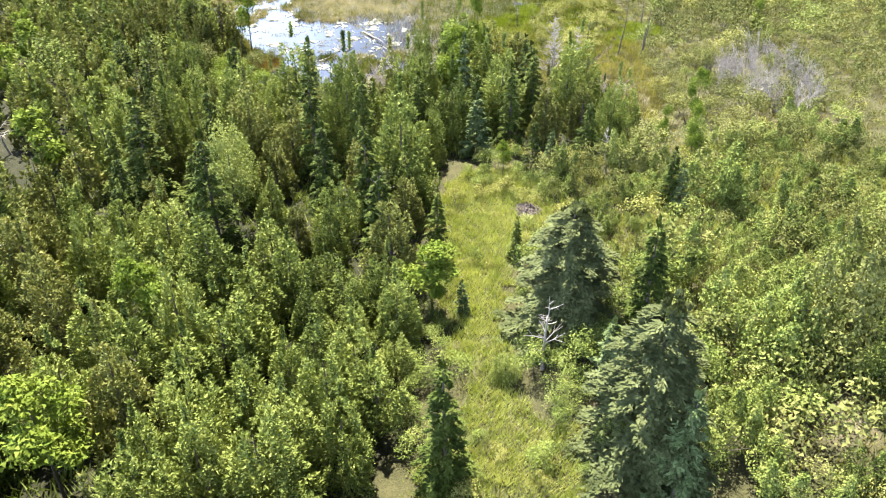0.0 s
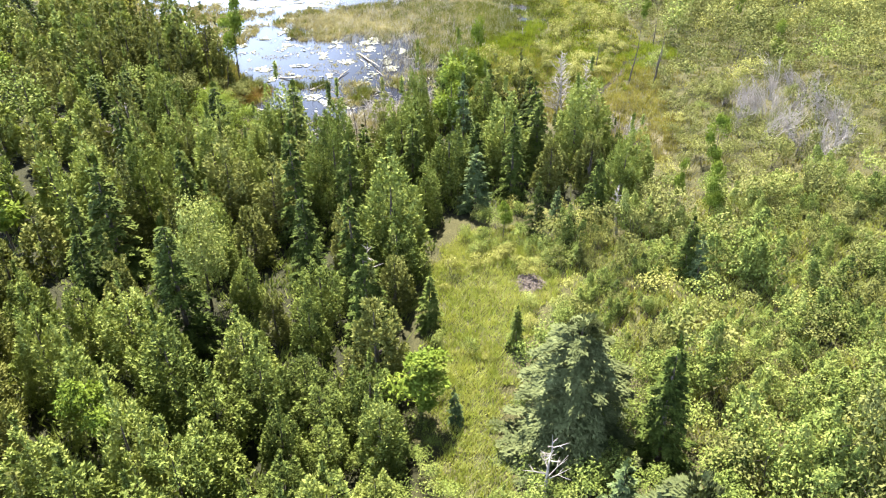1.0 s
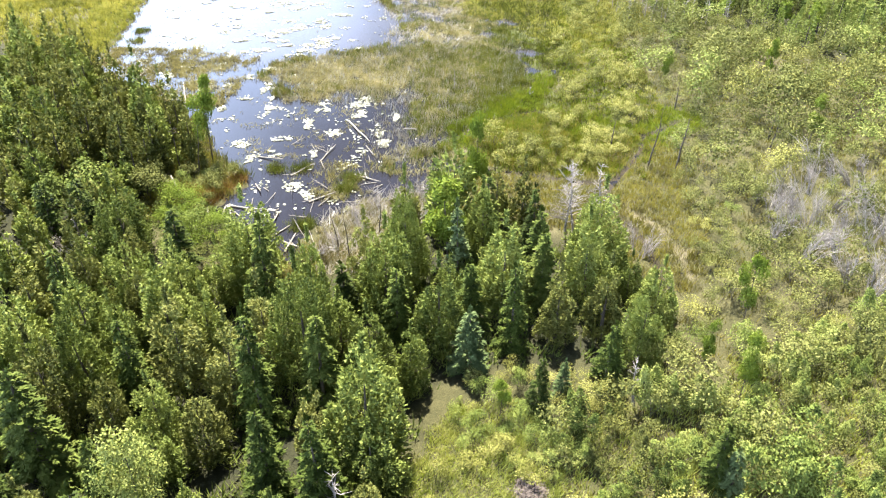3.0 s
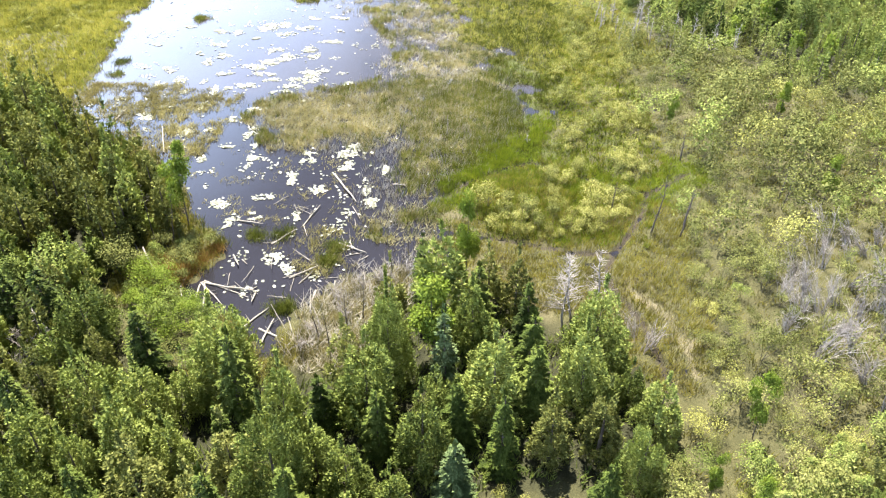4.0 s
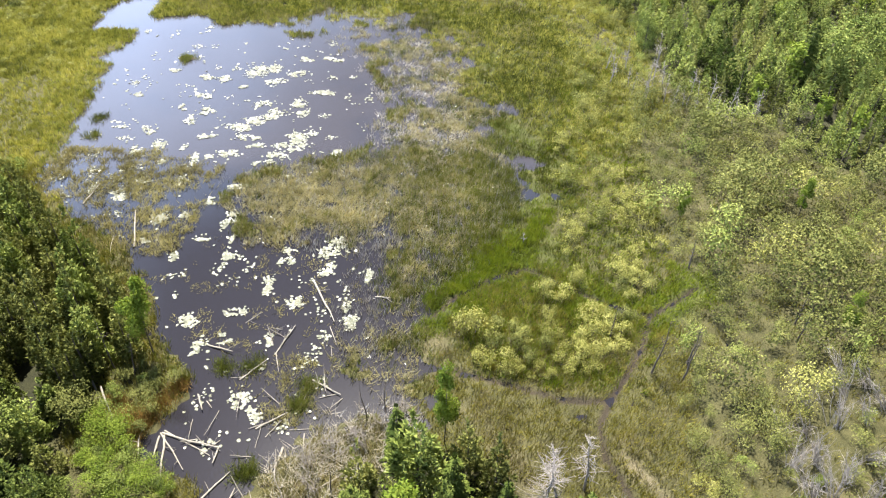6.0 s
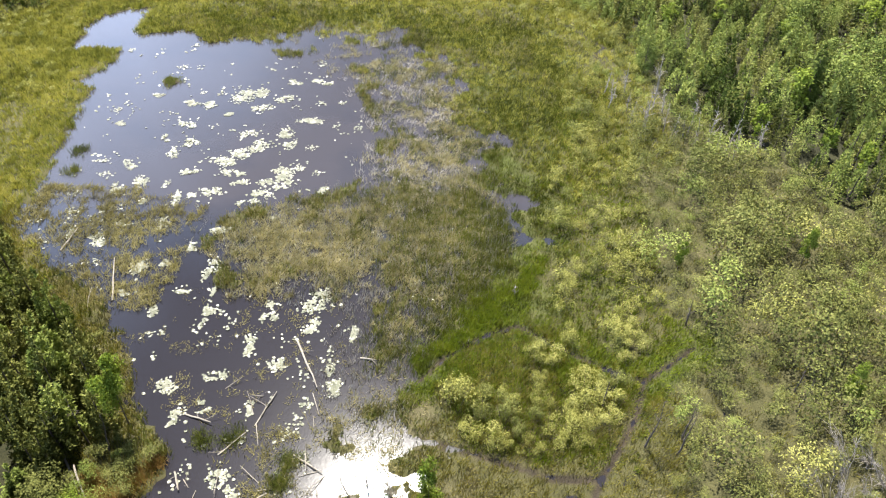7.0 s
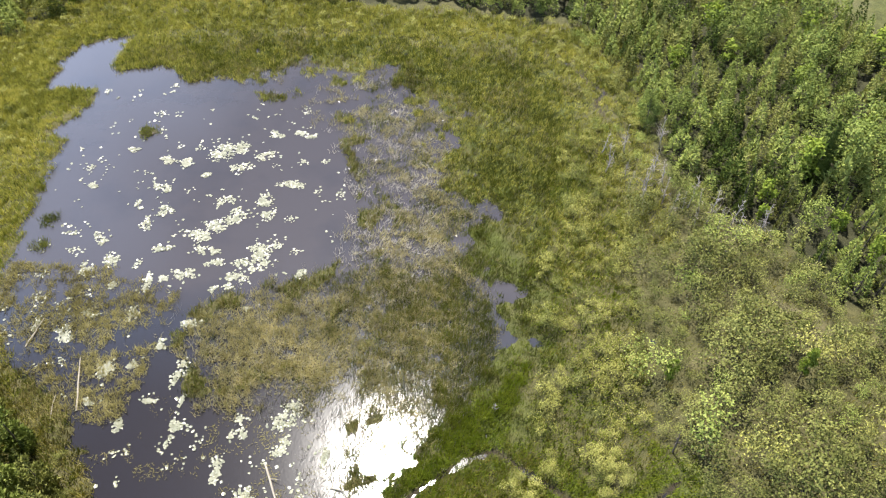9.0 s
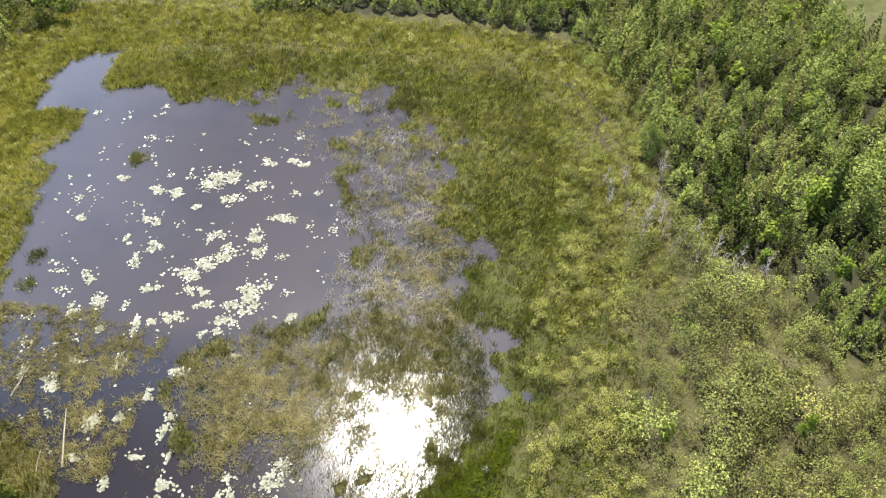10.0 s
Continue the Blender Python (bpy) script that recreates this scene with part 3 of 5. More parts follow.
def bush_crown(rs, h, r, n, size, stems=9):
    """A tall bush: leafy rods that rise from one root, each a ragged upright plume with gaps between."""
    a = rs.uniform(0, 2 * np.pi, stems)
    reach = r * np.sqrt(rs.uniform(0.03, 1.0, stems))
    top = h * rs.uniform(0.62, 1.0, stems) * (1.0 - 0.25 * reach / r)
    fat = r * rs.uniform(0.27, 0.42, stems)
    which = rs.choice(stems, n, p=top * fat / (top * fat).sum())
    v = rs.uniform(0.08, 1.0, n) ** 0.75
    lobe = 1 + 0.35 * np.sin(11 * v + 3.0 * which)
    b = rs.uniform(0, 2 * np.pi, n)
    ring = fat[which] * np.minimum(1, 2.6 * (1.03 - v)) * lobe * np.where(rs.rand(n) < 0.85, rs.uniform(0.8, 1.06, n), rs.uniform(0.3, 0.8, n))
    spin = np.column_stack([np.cos(b), np.sin(b), np.zeros(n)])
    lean = np.column_stack([np.cos(a), np.sin(a), np.zeros(stems)]) * reach[:, None]
    at = lean[which] * (0.35 + 0.65 * v)[:, None] + spin * ring[:, None] + UP * (v * top[which] + rs.normal(0, 0.05, n))[:, None]
    at[:, 2] = np.clip(at[:, 2], 0.08, None)
    way = rs.normal(0, 0.7, (n, 3)) + 0.5 * spin + 0.15 * UP
    return slivers(rs, at, way, size * rs.uniform(0.7, 1.3, n), size * rs.uniform(0.6, 1.0, n), spin + (0.4 + 0.8 * v)[:, None] * UP, 0.3)


def limbs(rs, h, r, low, count, radius, up=0.5, sides=4):
    out = []
    for _ in range(count):
        u, a = rs.uniform(low, 0.9), rs.uniform(0, 2 * np.pi)
        L = r * rs.uniform(0.5, 1.0) * (1.1 - u)
        p = np.array([0, 0, u * h])
        d = np.array([np.cos(a), np.sin(a), up])
        q = p + d * L * 0.5 + rs.normal(0, 0.06, 3) * L
        e = q + d * L * 0.5 + rs.normal(0, 0.14, 3) * L
        out.append(tube([p, q, e], [radius * (1.1 - u), radius * (1.1 - u) * 0.6, 0.006], sides))
    return out


KINDS = {}
LABELS = {
    "cedar_tree": "dense yellow-green white cedar tree in the swamp woods",
    "olive_cedar": "narrow olive-green cedar with dull sparse foliage",
    "spruce_tree": "dark green conical spruce with layered drooping boughs",
    "blue_spruce": "young bluish-green spruce with frosted tips",
    "grey_spruce": "broad grey-green old spruce with a rounded crown",
    "white_spruce": "large feathery grey-green white spruce beside the clearing",
    "poplar_tree": "slender poplar with bright fresh green leaves",
    "broadleaf_tree": "leafy light green broadleaf tree among the conifers",
    "alder_shrub": "bushy green alder shrub in the wet thicket",
    "willow_shrub": "grey-green willow shrub in the wet thicket",
    "fresh_shrub": "low bright green leafy shrub on the pond bank",
    "pale_shrub": "low pale yellow-green bog shrub among the sedge",
}
# leaf sprays and their size, near, further off and far
DETAIL = {"big": (1.9, 0.70), "near": (1.0, 1.0), "mid": (0.28, 1.65), "far": (0.105, 2.3)}


def tree_shape(kind, rs, lod):
    """Height, trunk and crown of one plant, and the leaves' material."""
    many, big = DETAIL[lod]
    mat = {"olive_cedar": M_CEDAR_OLIVE, "spruce_tree": M_SPRUCE, "blue_spruce": M_BLUE, "grey_spruce": M_GREY, "white_spruce": M_GREY, "poplar_tree": M_BRIGHT, "alder_shrub": M_ALDER, "willow_shrub": M_WILLOW, "pale_shrub": M_GALE, "fresh_shrub": M_BRIGHT}.get(kind)
    if kind == "cedar_tree":
        h, r = 6.0, rs.uniform(1.55, 2.1) if lod in ("near", "big") else rs.uniform(1.2, 1.55)
        crown = cedar_crown(rs, h, r, int(8200 * many), 0.155 * big, rs.uniform(0.75, 1.1), lump={"big": 120, "near": 85, "mid": 34, "far": 30}[lod])
        if lod == "far":
            crown = cone_crown(rs, h, rs.uniform(0.85, 1.15), 560, 0.23, rs.uniform(0.95, 1.2))
        mat = M_CEDAR
    elif kind == "olive_cedar":
        h, r = 6.0, rs.uniform(1.2, 1.55)
        crown = cedar_crown(rs, h, r, int(5600 * many), 0.15 * big, rs.uniform(0.8, 1.1), leaders=2, lump={"near": 70, "mid": 30, "far": 26}[lod])
        if lod == "far":
            crown = cone_crown(rs, h, rs.uniform(0.75, 1.0), 460, 0.22, rs.uniform(0.95, 1.2))
    elif kind == "spruce_tree":
        h, r = 6.0, rs.uniform(1.25, 1.5)
        crown = spruce_crown(rs, h, r, int(5600 * many), 0.18 * big) if lod != "far" else cone_crown(rs, h, rs.uniform(0.9, 1.15), 500, 0.23, 1.1)
    elif kind == "blue_spruce":
        h, r = 4.0, rs.uniform(1.0, 1.2)
        crown = spruce_crown(rs, h, r, int(4200 * many), 0.18 * big, 0.12)
    elif kind == "grey_spruce":
        h, r = 7.0, rs.uniform(2.2, 2.4)
        crown = spruce_crown(rs, h, r, 30000, 0.15, 0.5, 0.45)
    elif kind == "white_spruce":
        h, r = 7.0, 2.1
        crown = spruce_crown(rs, h, r, 22000, 0.155, 0.42, 0.62)
    elif kind == "poplar_tree":
        h, r = 5.0, rs.uniform(0.9, 1.2)
        crown = leafy_crown(rs, h, r, int(3000 * many), 0.17 * big, 0.35, 12, 1.3)
    elif kind == "broadleaf_tree":
        h, r = 6.0, rs.uniform(1.6, 2.0)
        crown = leafy_crown(rs, h, r, {"near": 5600, "mid": 2200, "far": 1100}[lod], {"near": 0.16, "mid": 0.22, "far": 0.23}[lod], 0.15, 26, 2.0, 0.85)
        mat = M_BRIGHT if rs.rand() < 0.45 else M_ALDER
    elif lod == "near":
        h, r = 3.2, rs.uniform(1.3, 1.7)
        crown = bush_crown(rs, h, r, 4600, 0.095, rs.randint(5, 9))
    else:
        h, r = 2.0, rs.uniform(1.0, 1.3)
        crown = leafy_crown(rs, h, r, {"mid": 1000, "far": 480}[lod], {"mid": 0.115, "far": 0.13}[lod], 0.35, 5, 0.95, 1.3)
    if kind.endswith("shrub"):
        stems = [tube([(0, 0, -0.1), rs.normal(0, 0.25, 3) * (1, 1, 0) + (0, 0, 0.7), rs.normal(0, 0.6, 3) * (1, 1, 0) + (0, 0, 1.4)], [0.03, 0.02, 0.008], 3) for _ in range(3)]
    else:
        trunk_r = 0.020 * h if kind != "poplar_tree" else 0.012 * h
        stems = [stem(rs, h * (0.62 if "cedar" in kind else 0.93), trunk_r, 0.006, 4 if lod == "far" else 6)] + (limbs(rs, h * 0.65, r * 0.7, 0.12, 8, trunk_r * 0.35, sides=3) if lod in ("near", "big") else [])
    return h, joined(stems), crown, mat


def make_tree(kind, rs, lod):
    h, stems, crown, mat = tree_shape(kind, rs, lod)
    tree = new(kind)
    shrub = kind.endswith("shrub")
    part("stem" if shrub else "trunk", mesh_from(kind + "_trunk", *stems, M_BARK, True), tree)
    part("crown", mesh_from(kind + "_crown", *crown, mat), tree)
    tagged(tree, LABELS[kind], "shrub" if shrub else "tree", "shrubs of the bog" if shrub else "trees of the woods")
    tree["height"] = h
    return tree


def plant(kind, x, y, h, rs, lod="near", wide=1.0, variants=5):
    """Sets a plant of height h at x, y: the first of each variant is the model, the rest are copies of it."""
    pool = KINDS.setdefault((kind, lod), [])
    if len(pool) < variants:
        ob, fresh = make_tree(kind, rs, lod), True
        pool.append(ob)
    else:
        ob, fresh = pool[rs.randint(len(pool))], False
    s = h / ob["height"]
    w = s ** 0.75 * wide
    m = pose(x, y, float(land([(x, y)])[0]), rs.normal(0, 1.4), rs.normal(0, 1.4), rs.uniform(0, 360))
    if fresh:
        ob.matrix_basis = m
        made = ob
    else:
        made = copy_thing(ob, m)
    made.scale = (w, w, s)
    return made


def spread_stuff(name, shapes, places, material, label, category, rs, smooth=False, tilt=0.0):
    """Many small plants in one mesh. shapes: (verts, faces) at the origin; places: x, y, z, width, height."""
    pieces = []
    pick = rs.randint(0, len(shapes), len(places))
    for i, (v, f) in enumerate(shapes):
        p = places[pick == i]
        if not len(p):
            continue
        a = rs.uniform(0, 2 * np.pi, len(p))
        c, s = np.cos(a)[:, None], np.sin(a)[:, None]
        lean = rs.normal(0, tilt, (len(p), 2)) if tilt else np.zeros((len(p), 2))
        x = (c * v[None, :, 0] - s * v[None, :, 1]) * p[:, 3:4] + p[:, 0:1] + lean[:, 0:1] * v[None, :, 2] * p[:, 4:5]
        y = (s * v[None, :, 0] + c * v[None, :, 1]) * p[:, 3:4] + p[:, 1:2] + lean[:, 1:2] * v[None, :, 2] * p[:, 4:5]
        z = v[None, :, 2] * p[:, 4:5] + p[:, 2:3]
        verts = np.stack([x, y, z], 2).reshape(-1, 3)
        faces = (f[None] + (np.arange(len(p)) * len(v))[:, None, None]).reshape(-1, f.shape[1])
        pieces.append((verts, faces))
    return tagged(new(name, mesh_from(name, *joined(pieces), material, smooth)), label, category, kind="stuff")


rs = np.random.RandomState(11)
TAKEN = [(8.8, 56.2), (9.4, 57.0), (11.0, 57.6), (8.2, 55.4), (10.3, 56.1)]
# trees that stand out: kind, x, y, height, width
LANDMARKS = [
    ("spruce_tree", -16.3, 37.4, 6.9, 1.2), ("olive_cedar", -17.0, 40.0, 6.8, 1.0), ("spruce_tree", 0.2, 17.3, 5.3, 0.95), ("spruce_tree", 8.8, 25.4, 6.0, 1.0), ("grey_spruce", 5.4, 26.2, 6.2, 1.42),
    ("white_spruce", 6.9, 18.3, 7.4, 1.3), ("blue_spruce", 6.6, 22.1, 3.5, 0.95), ("blue_spruce", 7.7, 16.4, 5.0, 0.85), ("cedar_tree", -2.4, 39.0, 7.4, 1.1), ("cedar_tree", -1.9, 37.0, 4.6, 1.0),
    ("spruce_tree", 5.6, 41.8, 3.7, 0.75), ("poplar_tree", -0.4, 27.4, 3.8, 1.35), ("spruce_tree", -0.2, 33.2, 3.2, 0.9), ("spruce_tree", 3.8, 31.8, 2.5, 0.8), ("spruce_tree", -7.4, 40.4, 7.2, 0.9),
    ("broadleaf_tree", -11.1, 34.9, 5.4, 0.7), ("cedar_tree", -9.0, 34.4, 3.9, 0.9), ("cedar_tree", -5.4, 33.9, 4.2, 0.95), ("spruce_tree", 9.3, 43.9, 4.2, 0.9), ("cedar_tree", 11.1, 45.3, 6.2, 0.75),
]
LANDMARKS += [
    ("spruce_tree", 13.2, 37.9, 3.7, 0.95), ("blue_spruce", 13.7, 37.3, 2.8, 0.85), ("poplar_tree", 15.8, 42.8, 4.2, 0.5), ("poplar_tree", 14.5, 44.8, 3.3, 0.45), ("cedar_tree", -5.8, 43.6, 8.4, 0.85),
    ("cedar_tree", -1.4, 52.0, 8.2, 0.65), ("cedar_tree", 9.1, 50.6, 6.6, 0.95), ("cedar_tree", 4.3, 49.6, 6.7, 1.15), ("cedar_tree", 1.3, 49.8, 3.8, 0.9), ("cedar_tree", 11.6, 50.8, 3.6, 0.8),
    ("cedar_tree", -6.1, 47.0, 7.4, 0.8), ("blue_spruce", 1.7, 51.6, 6.0, 0.7), ("spruce_tree", 6.5, 55.4, 5.0, 0.85), ("poplar_tree", 2.8, 61.0, 7.0, 0.5), ("blue_spruce", 2.3, 44.6, 4.2, 1.05),
    ("poplar_tree", 3.8, 41.4, 2.4, 0.6), ("poplar_tree", -17.4, 67.0, 7.0, 0.7), ("spruce_tree", 38.8, 109.2, 7.4, 1.2), ("broadleaf_tree", 23.2, 116.0, 4.0, 0.9), ("poplar_tree", 21.2, 83.6, 3.2, 0.5),
]
LANDMARKS += [
    ("cedar_tree", 0.7, 46.6, 6.2, 0.95), ("cedar_tree", 3.2, 54.4, 6.0, 0.9), ("cedar_tree", -13.4, 22.6, 4.9, 1.1), ("blue_spruce", 1.0, 27.2, 1.8, 0.7), ("cedar_tree", 2.6, 22.6, 1.8, 0.9),
    ("poplar_tree", 31.2, 84.6, 4.4, 0.6), ("poplar_tree", 30.0, 71.0, 4.2, 0.6), ("poplar_tree", 17.8, 48.6, 4.6, 0.55), ("blue_spruce", 6.9, 42.8, 2.6, 0.7),
]
for kind, x, y, h, wide in LANDMARKS:
    plant(kind, x, y, h, rs, "big" if kind == "cedar_tree" and h > 7.5 else "near", wide, 2 if kind == "grey_spruce" else 5)
    TAKEN.append((x, y))


def forest(poly, gap, tries, tall, mix, margin=0.4, keep=lambda x, y: True):
    """Fills an outline with trees; those past keep() are joined, kind by kind, into stuff."""
    kinds, odds = zip(*mix)
    rest = {}
    for x, y in scattered(rs, poly, gap, tries, TAKEN, margin):
        q = np.array([[x, y]])
        if signed(CLEARING, q)[0] > -0.6 or signed(POND, q)[0] > -0.5:
            continue
        kind = kinds[rs.choice(len(kinds), p=odds)]
        h = tall * min(1.35, rs.uniform(0.72, 1.14) * (1 + 0.16 * float(rough(q + 77, 7.0)[0]))) * (0.85 if kind == "poplar_tree" else 1.0)
        TAKEN.append((x, y))
        if keep(x, y):
            lod = "far" if y < 9 else "near" if (x > max(-20, -10 - 0.5 * y) and y < 57) else ("mid" if y < 98 and x < 34 else "far")
            plant(kind, x, y, h, rs, lod, rs.uniform(0.85, 1.15))
        elif y > 81 or rs.rand() < 0.45:
            rest.setdefault(kind, []).append((x, y, float(land(q)[0]), (h / 6.0) ** 0.75 * rs.uniform(0.95, 1.3), h / 6.0))
    for kind, places in rest.items():
        shapes = [tree_shape(kind, rs, "far") for _ in range(6)]
        k = 6.0 / shapes[0][0]
        spread_stuff("distant_" + kind + "s", [(v * k, f) for _, _, (v, f), _ in shapes], np.array(places), shapes[0][3], "far woods of " + LABELS[kind].split(" with")[0].split(" in ")[0].split(" among")[0] + "s", "trees", rs, tilt=0.02)


MIX_NEAR = [("cedar_tree", 0.45), ("olive_cedar", 0.29), ("spruce_tree", 0.21), ("broadleaf_tree", 0.02), ("poplar_tree", 0.03)]
MIX_WEST = [("cedar_tree", 0.42), ("olive_cedar", 0.44), ("spruce_tree", 0.07), ("broadleaf_tree", 0.04), ("poplar_tree", 0.03)]
MIX_FAR = [("cedar_tree", 0.40), ("spruce_tree", 0.17), ("broadleaf_tree", 0.09), ("poplar_tree", 0.05), ("olive_cedar", 0.29)]
NEAR_A = [(-25.3, -7.2), (-3.6, -5.9), (-2.9, 16.4), (-1.0, 22.0), (-0.8, 28.8), (-1.2, 32.7), (-0.6, 38.0), (0.4, 43.0), (3.6, 44.7), (11.2, 45.4), (13.3, 48.4), (13.1, 52.8), (11.4, 55.1), (8.1, 56.8), (3.8, 60.2), (0.1, 60.6), (-2.3, 58.1), (-3.0, 53.1), (-6.6, 52.1), (-10.5, 52.5), (-12.9, 52.1), (-17.0, 53.1), (-21.1, 56.7), (-25.1, 56.6)]
forest([(-9.9, 13.9), (-3.1, 15.0), (-1.6, 20.6), (-1.4, 26.7), (-5.3, 28.5), (-9.5, 24.9)], 1.65, 1500, 4.7, [("cedar_tree", 1.0)], 0.1)
forest(NEAR_A, 2.1, 9000, 5.6, MIX_NEAR)
BANK_TREES = [(-18.9, 66.8), (-20.6, 69.6), (-22.8, 72.4), (-25.4, 74.8), (-28.0, 77.2), (-30.8, 79.6), (-33.6, 82.0), (-20.6, 65.0), (-21.8, 68.4), (-20.2, 63.7), (-21.2, 66.3), (-22.8, 68.8), (-24.5, 71.1), (-26.5, 73.4), (-28.6, 75.7), (-30.9, 77.7), (-33.3, 80.3), (-23.5, 64.5), (-25.0, 67.8), (-27.4, 70.1), (-29.6, 72.6), (-32.2, 75.1)]
for x, y in BANK_TREES:
    plant("olive_cedar" if rs.rand() < 0.6 else "cedar_tree", x + rs.normal(0, 0.3), y + rs.normal(0, 0.3), 6.4 * rs.uniform(0.9, 1.12), rs, "mid", rs.uniform(0.8, 1.0))
    TAKEN.append((x, y))
BANK_WOODS = [(-21.3, 57.3), (-21.0, 62.8), (-20.6, 65.2), (-22.4, 68.1), (-25.4, 71.6), (-31.6, 78.7), (-36.2, 85.0), (-41.9, 87.1), (-40.4, 75.9), (-33.9, 64.2), (-27.1, 55.9)]
COVE_WOODS = [(-27.0, 63.5), (-21.6, 63.0), (-20.6, 59.4), (-16.4, 54.4), (-11.4, 52.6), (-22.0, 51.5), (-27.0, 56.0)]
forest(COVE_WOODS, 2.2, 900, 4.2, [("cedar_tree", 0.6), ("olive_cedar", 0.25), ("broadleaf_tree", 0.15)], 0.3)
forest(BANK_WOODS, 1.65, 3000, 5.9, [("cedar_tree", 0.42), ("olive_cedar", 0.5), ("spruce_tree", 0.08)], 0.2)
forest(WOODS_NEAR, 2.2, 9000, 5.4, MIX_WEST, keep=lambda x, y: x > -46 and y > 8)
forest(WOODS_FAR, 1.65, 32000, 4.9, MIX_FAR, keep=lambda x, y: y < 105 and x < 45)
forest(WOODS_WEST, 2.0, 6000, 4.8, MIX_FAR, keep=lambda x, y: False)

# ---------------------------------------------------------------- shrubs
def thicket(poly, gap, tries, kinds, odds, tall, margin, keep, lod, avoid=None):
    rest = {}
    for x, y in scattered(rs, poly, gap, tries, TAKEN, margin):
        q = np.array([[x, y]])
        if signed(CLEARING, q)[0] > -0.3 or min(along(d, q)[0] for d in DITCHES) < 0.75 or along(TRACK, q)[0] < 0.8 or math.hypot(x - 15.3, y - 20.2) < 1.5 or math.hypot(x - 8.8, y - 24.6) < 1.7 or math.hypot(x - 13.3, y - 37.2) < 1.6 or (max(signed(g, q)[0] for g in GREYS) > 0.2 and rs.rand() < 0.45):
            continue
        if avoid is not None and avoid(x, y):
            continue
        kind = kinds[rs.choice(len(kinds), p=odds)]
        h = tall(x, y) * rs.uniform(0.55, 1.15) * (1.45 if rs.rand() < 0.16 else 1.0)
        if keep(x, y):
            plant(kind, x, y, h, rs, lod, rs.uniform(0.7, 1.1), 4)
        else:
            rest.setdefault(kind, []).append((x, y, float(land(q)[0]), (h / 2.0) ** 0.75 * rs.uniform(0.7, 1.12), h / 2.0))
    for kind, places in rest.items():
        shapes = [tree_shape(kind, rs, "far") for _ in range(6)]
        spread_stuff(kind + "_thicket", [s[2] for s in shapes], np.array(places), shapes[0][3], "thicket of " + LABELS[kind].split(" in ")[0].split(" among")[0] + "s", "shrubs", rs)


LUMPS = lambda x, y: 1.0 + 0.32 * float(rough(np.array([[x, y]]) + 44, 5.0)[0])
TALL_EDGE = [(6.1, 33.8), (6.4, 40.4), (13.0, 42.7), (23.7, 49.7), (33.4, 40.3), (30.0, 18.8), (22.0, 15.4), (18.8, 22.0), (13.7, 23.0), (11.2, 21.5), (10.5, 28.2)]
thicket(TALL_EDGE, 1.6, 3000, ("alder_shrub", "willow_shrub"), (0.92, 0.08), lambda x, y: max(1.2, (3.9 if y < 31.5 and x > 10.6 else 2.5) * LUMPS(x, y)), 0.1, lambda x, y: True, "near")
TALL_CLOSE = [(8.4, 14.0), (9.6, 19.5), (11.5, 24.5), (17.0, 24.5), (22.5, 22.0), (22.5, 11.0), (9.0, 11.0)]
thicket(TALL_CLOSE, 1.7, 1200, ("alder_shrub", "willow_shrub"), (0.92, 0.08), lambda x, y: 3.4, 0.1, lambda x, y: True, "near")
thicket(SHRUBS, 1.36, 14000, ("alder_shrub", "willow_shrub", "pale_shrub"), (0.08, 0.86, 0.06), lambda x, y: max(0.5, (2.7 if y > 68 and x > 23.6 else 1.65) * LUMPS(x, y)), 0.1, lambda x, y: x < 25 and 42 < y < 65, "mid")
thicket(YELLOW, 1.0, 11000, ("pale_shrub", "willow_shrub"), (0.7, 0.3), lambda x, y: max(0.6, 1.25 * LUMPS(x, y)), 0.0, lambda x, y: y < 77, "mid", lambda x, y: float(rough(np.array([[x, y]]) + 55, 3.2)[0]) < -0.15)
thicket(FAR_MARSH, 1.7, 6000, ("pale_shrub", "willow_shrub"), (0.8, 0.2), lambda x, y: max(0.4, 0.85 * LUMPS(x, y)), 0.2, lambda x, y: False, "far")
EDGE = [(18.0, 115.3), (21.4, 107.7), (26.7, 102.9), (32.0, 99.6), (35.6, 94.0), (40.1, 91.6), (38.7, 94.2), (33.9, 101.2), (27.3, 107.9), (25.2, 116.5), (21.1, 127.3), (18.7, 136.7), (16.0, 137.5), (17.4, 126.3)]
thicket(EDGE, 1.3, 3000, ("pale_shrub", "willow_shrub", "alder_shrub"), (0.5, 0.3, 0.2), lambda x, y: 1.4, -0.5, lambda x, y: False, "far")
thicket(WEST_BANK, 1.5, 1500, ("willow_shrub", "alder_shrub"), (0.6, 0.4), lambda x, y: 1.2, 0.2, lambda x, y: True, "mid")
thicket([(3.9, 18.2), (6.5, 18.4), (7.5, 21.2), (10.3, 22.1), (10.4, 29.5), (7.6, 30.0), (6.1, 33.8), (5.1, 31.8), (3.7, 28.4), (5.6, 24.5)], 1.1, 900, ("alder_shrub",), (1.0,), lambda x, y: 1.6, -0.1, lambda x, y: True, "mid")
thicket(BANK, 1.1, 900, ("alder_shrub", "willow_shrub"), (0.5, 0.5), lambda x, y: 1.1, 0.3, lambda x, y: True, "mid")
thicket([(-20.6, 57.1), (-17.0, 57.8), (-15.6, 58.7), (-13.4, 57.4), (-12.4, 55.2), (-12.9, 52.7), (-17.0, 53.5)], 1.0, 900, ("alder_shrub", "willow_shrub"), (0.8, 0.2), lambda x, y: 1.3, 0.1, lambda x, y: True, "mid")
